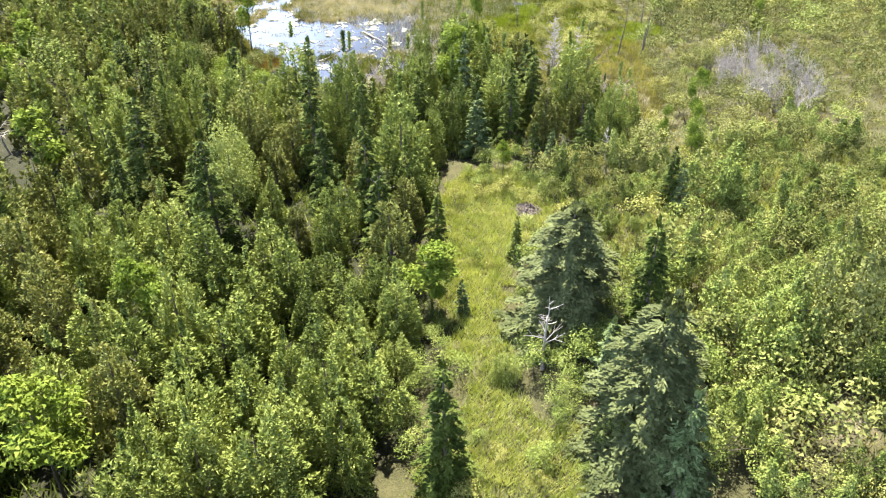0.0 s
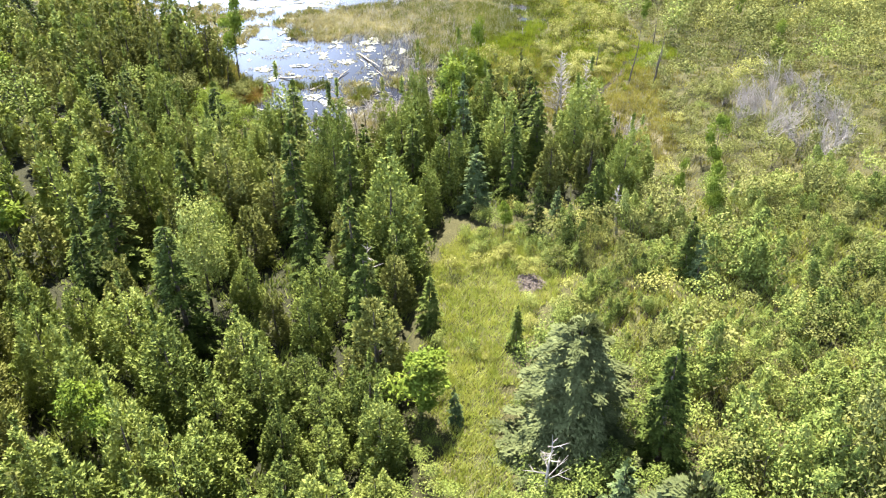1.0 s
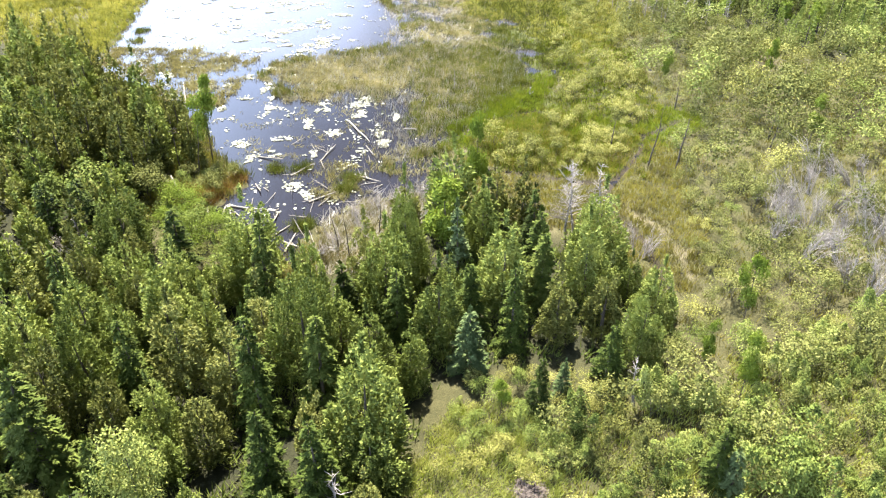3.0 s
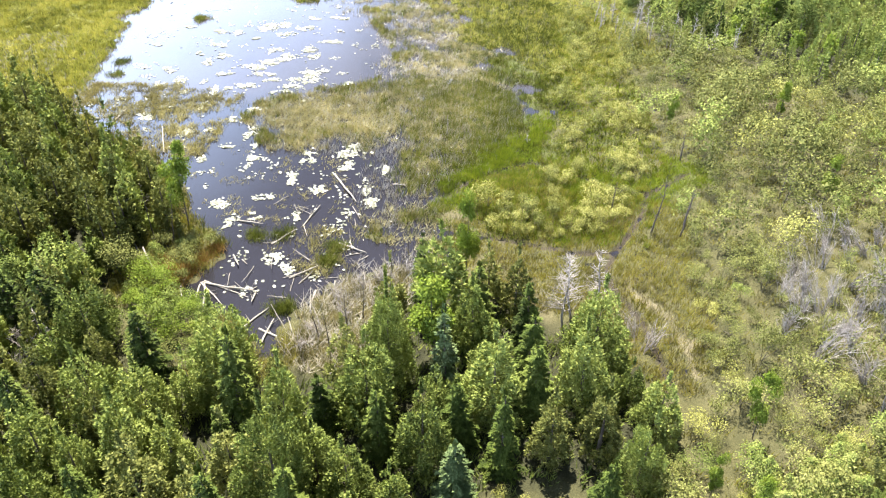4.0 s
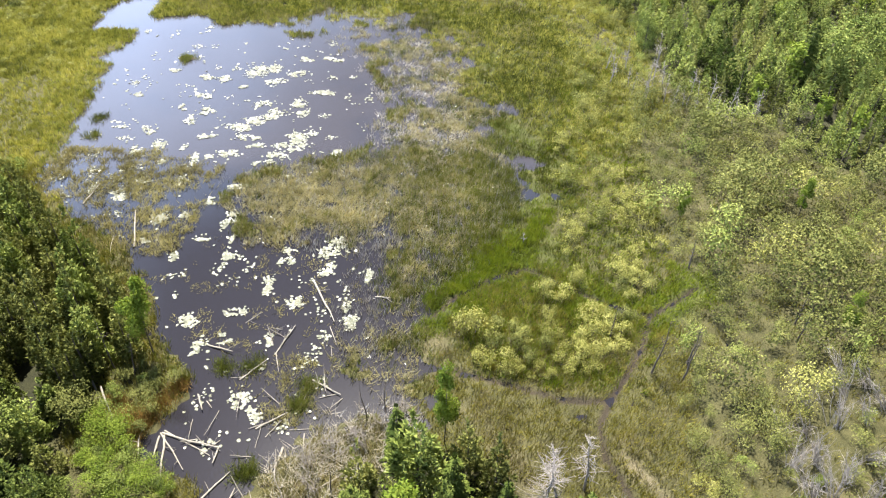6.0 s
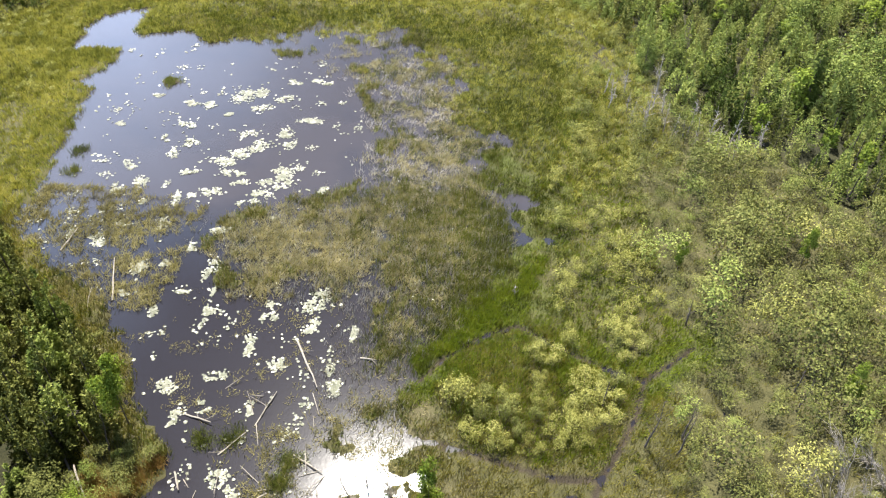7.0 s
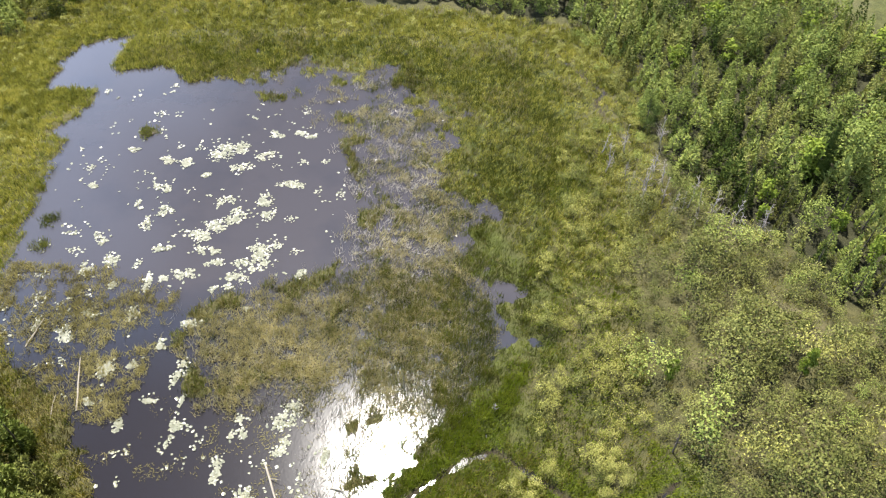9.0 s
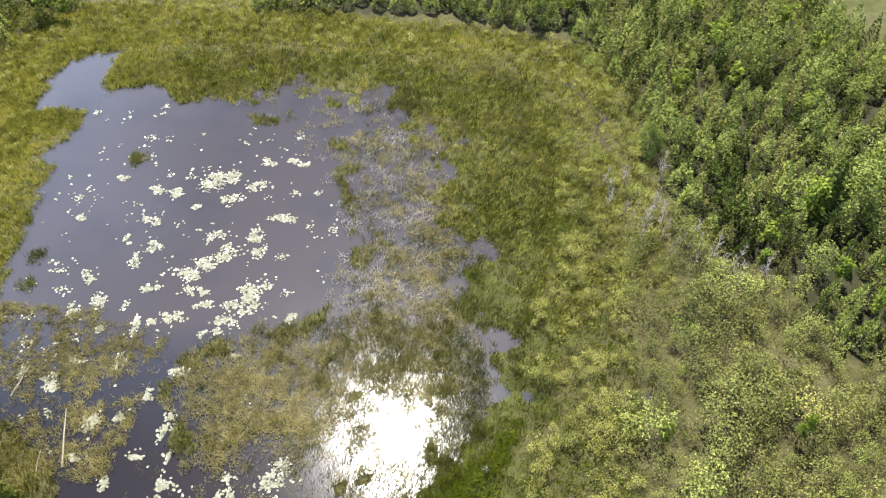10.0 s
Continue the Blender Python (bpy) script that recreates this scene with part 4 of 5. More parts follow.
thicket([(-1.3, 18.6), (1.0, 18.7), (1.0, 24.9), (0.4, 29.5), (-0.8, 28.8), (-1.1, 22.0)], 0.9, 500, ("alder_shrub",), (1.0,), lambda x, y: 0.9, -0.5, lambda x, y: True, "mid")
thicket([(2.4, 20.6), (3.9, 20.4), (5.9, 21.8), (5.2, 24.0), (2.9, 24.2)], 0.9, 500, ("alder_shrub",), (1.0,), lambda x, y: 1.3, -0.3, lambda x, y: True, "mid")

MOUND = [(-19.9, 60.2), (-17.9, 62.0), (-15.4, 59.6), (-13.2, 57.4), (-12.4, 55.6), (-16.6, 55.0)]
for x, y in scattered(rs, MOUND, 0.95, 500, TAKEN):
    plant("fresh_shrub", x, y, rs.uniform(0.9, 1.7), rs, "mid", rs.uniform(0.85, 1.15), 4)
for x, y in ((-20.4, 61.4), (-19.8, 62.0), (-20.8, 62.2)):
    plant("willow_shrub", x, y, 2.2, rs, "mid", 1.0, 4)
HEAD = [(2.4, 38.2), (6.0, 37.6), (9.5, 40.0), (9.8, 43.2), (6.0, 44.6), (2.0, 44.0)]
for x, y in scattered(rs, HEAD, 0.85, 400, TAKEN):
    plant(("pale_shrub", "alder_shrub")[int(rs.rand() < 0.35)], x, y, rs.uniform(0.4, 1.3), rs, "mid", rs.uniform(0.7, 1.1), 4)

for x, y in scattered(rs, CLEARING, 0.95, 900, TAKEN):
    if rough(np.array([[x, y]]) + 35, 3.0)[0] > rs.uniform(-0.8, 0.8) and math.hypot(x - 5.0, y - 36.5) > 1.3:
        plant(("pale_shrub", "alder_shrub")[int(rs.rand() < 0.5)], x, y, rs.uniform(0.35, 1.15), rs, "mid", rs.uniform(0.6, 1.0), 4)

# ---------------------------------------------------------------- sedge, reeds and grass
def tuft(rs, blades, h, w, lean=0.35):
    """A tuft of bent blades, each of one triangle."""
    a = rs.uniform(0, 2 * np.pi, blades)
    root = np.column_stack([rs.normal(0, 0.17, (blades, 2)), np.full(blades, -0.03)])
    hh = h * rs.uniform(0.6, 1.15, blades)
    tip = root + np.column_stack([np.cos(a) * lean * hh, np.sin(a) * lean * hh, hh]) * rs.uniform(0.7, 1.2, (blades, 1))
    side = np.column_stack([-np.sin(a + 0.6), np.cos(a + 0.6), np.zeros(blades)]) * w * 0.5
    verts = np.stack([root - side, root + side, tip], 1).reshape(-1, 3)
    return verts, np.arange(3 * blades).reshape(-1, 3)


def sward(name, poly, per, material, label, h, w, blades=7, margin=0.0, lean=0.35, where=None, size=(0.7, 1.3), floor=None):
    p = np.asarray(poly)
    lo, hi = p.min(0), p.max(0)
    xy = rs.uniform(lo, hi, (int(per * np.prod(hi - lo)), 2))
    xy = xy[signed(poly, xy) + 0.8 * rough(xy + 17, 2.0) > margin]
    if where is not None:
        xy = xy[where(xy)]
    xy = xy[np.minimum.reduce([along(line, xy) for line in DITCHES]) > rs.uniform(0.20, 0.42, len(xy))]
    xy = xy[along(TRACK, xy) > rs.uniform(0.0, 0.6, len(xy))]
    z = land(xy)
    if floor is not None:
        z = np.maximum(z, floor)
    k = rs.uniform(*size, len(xy))
    shapes = [tuft(rs, blades, h, w, lean) for _ in range(8)]
    return spread_stuff(name, shapes, np.column_stack([xy, z, np.ones(len(xy)), k]), material, label, "grass", rs)


def dry_land(xy):
    return land(xy) > -0.075


def patchy(size, cut, shift=0):
    return lambda xy: rough(xy + shift, size) > cut


def thinning(poly, depth, size, shift=0):
    """Denser towards the middle of an outline, thinning out at its uneven edge."""
    return lambda xy: step(signed(poly, xy) + 0.35 * depth * rough(xy + shift, size), -0.3 * depth, depth) > rs.uniform(0.02, 1.0, len(xy))


def reed_cover(xy):
    """Thick south of the open pond, sparse by the ditch mouth, thin and streaky over the water beside it."""
    streak = rough(xy * (1.0, 2.2) + 23, 4.0) + 0.5 * rough(xy + 29, 1.4)
    sparse = 0.22 + 0.78 * step(np.hypot(xy[:, 0] - 0.3, (xy[:, 1] - 73.5) / 1.25) + 0.8 * rough(xy + 92, 2.0), 1.5, 12.0)
    north = step(xy[:, 1] + 1.5 * rough(xy + 2, 5.0), 92.0, 97.0)
    return (1 - north) * (0.82 + 0.5 * streak - 0.025 * np.clip(xy[:, 0] + 9, 0, 9)) * sparse + north * (0.16 + 0.42 * streak + 0.035 * (xy[:, 0] + 2)) > rs.uniform(0.0, 1.0, len(xy))


sward("reed_bed", REEDS, 44.0, M_REED, "sparse pale reeds standing in shallow water", 0.42, 0.06, 5, -2.0, 1.0, lambda xy: thinning(REEDS, 4.0, 4.0, 3)(xy) & reed_cover(xy), floor=WATER_Z)
sward("reed_stalks", REEDS, 6.0, M_STRAW, "thin bleached reed stalks standing in the water", 0.65, 0.035, 3, -1.0, 0.35, lambda xy: (xy[:, 1] > 74) & (xy[:, 1] < 97) & (rough(xy + 15, 2.5) + 0.05 * (xy[:, 0] + 6) > rs.uniform(-0.8, 1.0, len(xy))), floor=WATER_Z)
sward("green_reed_bed", REEDS, 9.0, M_SEDGE, "green sedge growing out of the shallow water", 0.45, 0.05, 6, 0.0, 0.45, lambda xy: (rough(xy + 40, 4.0) + 0.10 * (xy[:, 0] + 0.5) + 0.06 * np.clip(xy[:, 1] - 84, -12, 0) > rs.uniform(-0.6, 1.0, len(xy))), floor=WATER_Z)
sward("flooded_sedge", FLOODED, 30.0, M_SEDGE, "dark green sedge standing in the flooded meadow", 0.6, 0.045, 6, -1.2, 0.25, lambda xy: 0.10 * (xy[:, 0] + 1.5) + 0.035 * (xy[:, 1] - 76) + 0.35 * rough(xy + 140, 2.5) > rs.uniform(-0.1, 1.1, len(xy)), floor=WATER_Z)
# dead stalks whose pale colour adds white sparkle round the sun's glint
sward("flooded_stalks", FLOODED, 6.0, M_STRAW, "thin pale dead reeds imitating sparkle over the flooded meadow", 0.6, 0.05, 4, -0.4, 0.5, lambda xy: 0.55 + 0.4 * rough(xy + 144, 1.5) > rs.uniform(0.0, 1.0, len(xy)), floor=WATER_Z)
sward("floating_mat", MATS, 28.0, M_MAT, "brownish floating sedge mat in the pond", 0.3, 0.07, 6, -1.5, 1.2, lambda xy: rough(xy + 60, 4.0) + 0.4 * rough(xy + 61, 1.5) > rs.uniform(-0.9, 0.8, len(xy)), floor=WATER_Z)
SHALLOWS = [(-24.0, 78.0), (-15.5, 80.0), (-8.0, 79.0), (-3.5, 77.0), (-3.5, 66.0), (-8.0, 64.5), (-14.0, 67.5), (-18.5, 72.0)]
sward("drowned_sedge", SHALLOWS, 9.0, M_MAT, "thin brown sedge drowned in the shallows", 0.18, 0.07, 5, 0.0, 1.4, lambda xy: rough(xy + 160, 3.0) + 0.5 * rough(xy + 161, 1.1) > rs.uniform(0.1, 1.5, len(xy)), floor=WATER_Z)
INLET = [(-11.1, 65.3), (-9.6, 66.9), (-7.3, 67.5), (-5.0, 66.2), (-5.5, 62.1), (-7.8, 61.0), (-8.4, 63.4)]
sward("inlet_mat", INLET, 14.0, M_MAT, "olive-brown sedge mat among the logs", 0.35, 0.06, 7, -0.6, 0.9, lambda xy: rough(xy + 21, 2.2) > rs.uniform(-0.5, 0.9, len(xy)), floor=WATER_Z)
sward("sedge_meadow", GREEN, 16.0, M_SEDGE, "bright green wet sedge meadow", 0.45, 0.06, 7, -3.0, 0.5, lambda xy: dry_land(xy) & thinning(GREEN, 7.0, 7.0, 8)(xy) & (rough(xy + 81, 3.5) + 0.4 * rough(xy + 82, 1.2) > rs.uniform(-2.0, 0.0, len(xy))))
sward("fresh_sedge", GREEN, 9.0, M_LUSH, "fresh light green sedge in the wet meadow", 0.42, 0.06, 7, -1.0, 0.5, lambda xy: dry_land(xy) & (xy[:, 1] < 96) & thinning(GREEN, 4.0, 5.0, 18)(xy) & (rough(xy + 86, 4.5) + 0.4 * rough(xy + 87, 1.3) > rs.uniform(-0.9, 0.8, len(xy))))
sward("meadow_turf", [(-2.0, 66.0), (2.0, 90.0), (4.0, 104.0), (12.0, 116.0), (14.0, 108.0), (12.0, 90.0), (11.0, 76.0), (8.0, 66.0)], 4.0, M_SEDGE, "short sedge turf of the wet meadow", 0.35, 0.07, 6, -1.0, 0.7, dry_land)
sward("far_sedge_meadow", GREEN_FAR, 8.0, M_SEDGE, "green sedge meadow behind the pond", 0.5, 0.09, 7, -3.0, 0.5, lambda xy: dry_land(xy) & thinning(GREEN_FAR, 4.0, 6.0, 8)(xy))
sward("bog_lush_sedge", YELLOW, 9.0, M_LUSH, "fresh green sedge among bog shrubs", 0.35, 0.06, 7, -1.0, 0.6, patchy(4.0, -0.5, 52))
sward("bog_sedge", YELLOW, 4.0, M_SEDGE, "dark green sedge among bog shrubs", 0.4, 0.07, 7, -1.0, 0.6, dry_land)
sward("bog_grass", YELLOW, 3.5, M_GRASS, "yellow-green grass among bog shrubs", 0.4, 0.06, 7, -1.0, 0.5, dry_land)
NORTH = [(-60.0, 100.0), (-38.0, 118.0), (-12.0, 118.0), (4.0, 104.0), (14.0, 92.0), (24.0, 100.0), (24.0, 134.0), (-30.0, 144.0), (-62.0, 138.0)]
sward("north_turf", NORTH, 7.0, M_MARSH, "yellow-green turf of the marsh north of the pond", 0.4, 0.09, 7, 0.0, 0.6, dry_land)
sward("north_sedge", NORTH, 4.0, M_SEDGE, "darker sedge in the marsh north of the pond", 0.45, 0.09, 7, 0.0, 0.6, lambda xy: dry_land(xy) & (rough(xy + 19, 5.0) > rs.uniform(-0.6, 0.8, len(xy))))
sward("marsh_sedge", FAR_MARSH, 1.2, M_SEDGE, "olive sedge of the far marsh", 0.5, 0.10, 7, 0.0, 0.6, dry_land)
sward("marsh_grass", FAR_MARSH, 6.0, M_MARSH, "yellow-green marsh grass", 0.5, 0.10, 7, 0.0, 0.5, dry_land)
sward("shrub_grass", SHRUBS, 1.9, M_GRASS, "tall grass between the shrubs", 0.45, 0.06, 7, 0.0, 0.5, dry_land)
sward("dry_bog_grass", SHRUBS, 1.2, M_DRY, "straw-coloured dry grass", 0.5, 0.05, 7, 0.0, 0.5, patchy(5.0, 0.1, 25))
sward("undergrowth", NEAR_A, 4.5, M_ALDER, "low leafy undergrowth among the trees", 0.5, 0.10, 9, 0.3, 0.7, lambda xy: (xy[:, 1] > 10) & (rough(xy + 66, 3.0) > rs.uniform(-1.6, 0.4, len(xy))))
sward("thicket_grass", TALL_EDGE, 9.0, M_CLEAR, "fresh grass between the alder bushes", 0.5, 0.06, 7, 0.0, 0.5, dry_land)
sward("clearing_grass", CLEARING, 46.0, M_CLEAR, "sunlit yellow-green grass of the clearing", 0.32, 0.045, 7, -0.2, 0.6)
sward("clearing_dry_grass", CLEARING, 9.0, M_DRY, "dry straw in the clearing", 0.3, 0.04, 6, 0.0, 0.7, lambda xy: rough(xy + 5, 2.5) + 0.5 * rough(xy + 6, 1.0) > rs.uniform(-0.6, 1.0, len(xy)))
LUSH = [(2.0, 74.3), (3.8, 77.2), (6.0, 80.0), (8.6, 83.2), (9.8, 84.8), (10.8, 83.6), (9.6, 81.4), (7.4, 79.0), (5.4, 76.4), (3.4, 74.0)]
sward("lush_sedge", LUSH, 42.0, M_LUSH, "lush bright green sedge along the ditch", 0.42, 0.06, 7, -0.2, 0.5)
BETWEEN = [(3.0, 72.6), (8.3, 76.5), (13.9, 73.1), (16.3, 70.9), (13.4, 65.5), (8.9, 65.9), (4.6, 67.4)]
sward("wet_sedge", BETWEEN, 16.0, M_LUSH, "patchy fresh sedge between the ditches", 0.4, 0.06, 7, -0.5, 0.5, patchy(3.0, -0.3, 33))
sward("ditch_sedge", [(-0.6, 68.9), (22.6, 70.1), (22.0, 80.3), (-0.8, 79.3)], 18.0, M_LUSH, "sedge overhanging the ditch", 0.4, 0.06, 7, -0.3, 0.6, lambda xy: (along(DITCHES[0], xy) < 2.0 + 0.8 * rough(xy, 2.0)) & (along(DITCHES[0], xy) > 0.15) & (land(xy) > -0.1))
MIDDLE = [(2.7, 60.2), (8.1, 58.0), (11.9, 56.4), (13.7, 51.6), (15.4, 50.4), (18.4, 56.8), (18.6, 64.0), (19.3, 72.3), (14.9, 73.8), (8.5, 78.0), (3.4, 73.8), (0.5, 64.3)]
sward("middle_grass", MIDDLE, 15.0, M_GRASS, "tufted grass beside the ditch", 0.45, 0.05, 7, 0.0, 0.5, dry_land)
sward("middle_dry_grass", MIDDLE, 9.0, M_DRY, "dry tan grass along the track", 0.4, 0.05, 7, 0.0, 0.6, lambda xy: dry_land(xy) & ((rough(xy + 70, 4.0) > 0.1) | (along(TRACK, xy) < 1.0)))
for x, y, r, k in ((-16.4, 61.4, 1.0, 260), (-18.2, 62.5, 1.0, 200), (-15.6, 63.1, 0.7, 120), (-14.8, 64.3, 0.6, 80)):
    g = rs.normal(0, 0.5 * r, (k, 2)) + (x, y)
    g = g[dry_land(g)]
    spread_stuff("russet_fern", [tuft(rs, 7, 0.4, 0.06, 0.7) for _ in range(4)], np.column_stack([g, land(g), np.ones(len(g)), rs.uniform(0.6, 1.2, len(g))]), M_RUST, "russet withered fern on the bank", "fern", rs)
SHORE = [(-7.7, 56.0), (-5.2, 61.0), (-2.1, 62.9), (1.1, 63.7), (0.6, 61.0), (-2.3, 58.5), (-3.1, 53.8), (-6.6, 52.7)]
sward("shore_reeds", SHORE, 10.0, M_REED, "pale broken reeds on the pond's shore", 0.6, 0.05, 7, -0.3, 0.7, dry_land)
sward("shore_straw", SHORE, 9.0, M_STRAW, "bleached broken reeds lying on the pond shore", 0.7, 0.05, 6, -0.6, 1.1, lambda xy: rough(xy + 73, 2.0) > rs.uniform(-1.0, 0.8, len(xy)), floor=WATER_Z)
sward("shore_grass", SHORE, 8.0, M_DRY, "pale dry grass on the pond's shore", 0.6, 0.05, 7, -0.3, 0.4, dry_land)
sward("cove_grass", [(-13.9, 58.0), (-12.9, 52.2), (-7.7, 51.4), (-7.1, 55.9), (-8.7, 53.9), (-10.0, 54.3), (-11.7, 56.9)], 16.0, M_GRASS, "rank grass round the pond's inlet", 0.5, 0.05, 7, -0.6, 0.6, dry_land)
sward("bank_grass", BANK, 14.0, M_GRASS, "green and russet grass on the pond bank", 0.5, 0.05, 7, -0.6, 0.5, dry_land)
AROUND = [(-52.7, 51.6), (8.2, 53.7), (6.3, 129.6), (-47.4, 135.1)]
fringe = lambda lo, hi: (lambda xy: dry_land(xy) & (signed(POND, xy) > lo) & (signed(POND, xy) < hi) & (xy[:, 1] > 65))
sward("fringe_sedge", AROUND, 6.0, M_SEDGE, "green sedge fringing the pond", 0.5, 0.07, 7, 0.0, 0.6, lambda xy: fringe(-5.0, 1.0)(xy) & (xy[:, 0] > -30))
sward("fringe_lush_sedge", AROUND, 3.0, M_LUSH, "fresh green sedge on the pond's shore", 0.3, 0.07, 7, 0.0, 0.6, lambda xy: fringe(-5.0, 0.5)(xy) & (xy[:, 0] < -28))
sward("fringe_grass", AROUND, 6.0, M_MARSH, "yellow-green grass on the pond's shore", 0.5, 0.07, 7, 0.0, 0.6, lambda xy: fringe(-5.0, 1.0)(xy) & (xy[:, 0] < -28))
# old reeds; their whiteness also paints the glitter of wet blades
sward("bleached_reeds", REEDS, 12.0, M_STRAW, "bleached bent reeds standing in the water, pale like sun glints", 0.4, 0.05, 4, -1.5, 1.1, lambda xy: (rough(xy + 13, 3.0) + 0.1 * (xy[:, 0] + 4) > rs.uniform(-0.4, 1.6, len(xy))) & (signed(POND, xy) > -8.0) & ((xy[:, 1] > 94) | ((xy[:, 0] > -3) & (xy[:, 1] > 88))), floor=WATER_Z)
sward("fringe_reeds", AROUND, 5.0, M_MAT, "olive-brown reeds fringing the pond", 0.5, 0.07, 7, 0.0, 0.6, lambda xy: fringe(-3.5, 1.0)(xy) & (xy[:, 0] > -30))
sward("meadow_reeds", GREEN, 6.0, M_REED, "pale old reeds among the sedge", 0.45, 0.05, 6, 0.0, 0.6, patchy(3.0, 0.1, 44))
sward("far_meadow_reeds", GREEN_FAR, 8.0, M_REED, "pale old reeds behind the pond", 0.5, 0.08, 6, 0.0, 0.6, patchy(5.0, 0.15, 47))
WEST_MARSH = [(-43.6, 90.9), (-37.1, 87.2), (-36.4, 99.0), (-38.3, 110.2), (-40.1, 112.2), (-37.8, 116.1), (-39.2, 118.9), (-44.6, 119.8), (-48.1, 129.0), (-57.9, 121.6), (-57.9, 99.9)]
sward("west_bank_grass", WEST_BANK, 9.0, M_GRASS, "grass along the wooded pond bank", 0.5, 0.06, 7, -0.6, 0.5, dry_land)
sward("west_marsh_grass", WEST_MARSH, 6.5, M_MARSH, "olive marsh grass on the pond's far shore", 0.5, 0.09, 7, 0.0, 0.5, dry_land)
sward("west_marsh_sedge", WEST_MARSH, 1.5, M_SEDGE, "green sedge on the pond's far shore", 0.5, 0.09, 7, 0.0, 0.5, patchy(6.0, 0.1, 12))

# ---------------------------------------------------------------- water lilies
LILIES = [(-21.4, 109.1, 2.2, 1.5), (-23.3, 107.4, 1.1, 0.8), (-18.6, 110.2, 1.1, 1.3), (-18.3, 107.1, 1.0, 1.1), (-16.1, 109.1, 1.1, 1.0), (-15.9, 112.5, 1.0, 0.7), (-13.5, 112.8, 0.6, 0.7), (-12.0, 112.5, 0.6, 0.5), (-12.2, 104.5, 1.5, 0.7), (-14.6, 102.4, 1.0, 1.4), (-13.7, 100.3, 0.8, 0.9), (-16.9, 99.6, 1.3, 1.2), (-18.0, 98.1, 1.3, 1.0), (-19.6, 97.0, 1.3, 1.1), (-17.8, 95.6, 2.0, 0.6), (-13.0, 95.9, 1.4, 1.3), (-13.3, 94.0, 1.6, 1.0), (-15.2, 92.2, 1.4, 1.1), (-16.0, 90.9, 0.7, 0.5), (-17.0, 93.9, 0.9, 0.5), (-24.0, 100.6, 0.9, 1.0), (-26.0, 107.6, 1.1, 0.8), (-22.5, 95.2, 0.9, 0.7), (-25.0, 98.3, 0.6, 0.8)]
LILIES += [(-18.4, 102.1, 1.0, 0.6), (-28.4, 96.3, 0.8, 1.0), (-19.3, 92.5, 1.1, 0.6), (-21.0, 91.7, 0.6, 0.4), (-22.3, 91.1, 0.6, 1.0), (-26.3, 93.7, 0.6, 1.0), (-28.5, 92.4, 0.7, 0.9), (-25.1, 90.6, 0.6, 0.5), (-22.3, 87.6, 0.7, 0.9), (-25.6, 87.4, 0.8, 0.8), (-27.0, 85.2, 1.1, 0.9), (-29.7, 85.9, 0.7, 1.1), (-16.7, 87.1, 1.0, 0.5), (-12.7, 88.6, 0.5, 0.5), (-16.6, 82.5, 0.9, 1.2), (-18.8, 85.0, 0.5, 0.7), (-22.5, 81.7, 1.0, 1.0), (-20.3, 82.5, 0.4, 0.4), (-15.5, 79.2, 0.3, 1.0), (-15.0, 77.8, 0.6, 0.5)]
LILIES += [(-19.4, 77.2, 0.6, 0.5), (-17.9, 79.6, 0.8, 0.3), (-9.2, 93.1, 0.4, 0.7), (-32.0, 103.3, 0.6, 0.6), (-30.3, 108.9, 0.6, 0.5), (-25.2, 103.2, 0.9, 0.7), (-21.6, 105.6, 0.8, 0.5), (-26.6, 100.9, 0.4, 0.6), (-10.5, 78.3, 0.6, 0.6), (-22.6, 79.1, 0.4, 0.5), (-10.5, 63.7, 1.1, 1.0), (-9.4, 62.5, 0.5, 0.8), (-7.6, 79.0, 1.4, 1.5), (-7.0, 76.1, 0.7, 0.9), (-16.6, 70.4, 0.9, 0.9), (-14.7, 68.3, 0.6, 0.7), (-13.1, 71.6, 1.0, 0.6), (-9.9, 68.8, 0.7, 0.8), (-8.9, 72.6, 0.6, 0.6), (-4.6, 70.8, 0.9, 1.2), (-11.3, 74.4, 0.6, 1.2), (-15.4, 76.5, 0.6, 1.4), (-13.1, 68.9, 0.6, 0.6), (-10.6, 77.1, 0.6, 0.7), (-3.7, 76.1, 0.4, 1.0)]


def pads(rs, xy, size):
    """Floating round leaves with a notch, a little tilted or curled."""
    n, k = len(xy), 7
    a = np.linspace(0.25, 2 * np.pi - 0.25, k)[None] + rs.uniform(0, 2 * np.pi, (n, 1))
    r = size * rs.uniform(0.6, 1.25, (n, 1))
    tilt = rs.normal(0, 0.13, (n, 2))
    rim = np.stack([r * np.cos(a), r * np.sin(a), np.zeros((n, k))], 2)
    rim[:, :, 2] = rim[:, :, 0] * tilt[:, 0:1] + rim[:, :, 1] * tilt[:, 1:2] + rs.uniform(0, 0.03, (n, k))
    mid = np.zeros((n, 1, 3))
    v = np.concatenate([mid, rim], 1) + np.column_stack([xy, WATER_Z + 0.012 + rs.uniform(0, 0.02, n)])[:, None]
    f = np.array([(0, i, i + 1) for i in range(1, k)])[None] + (np.arange(n) * (k + 1))[:, None, None]
    return v.reshape(-1, 3), f.reshape(-1, 3)


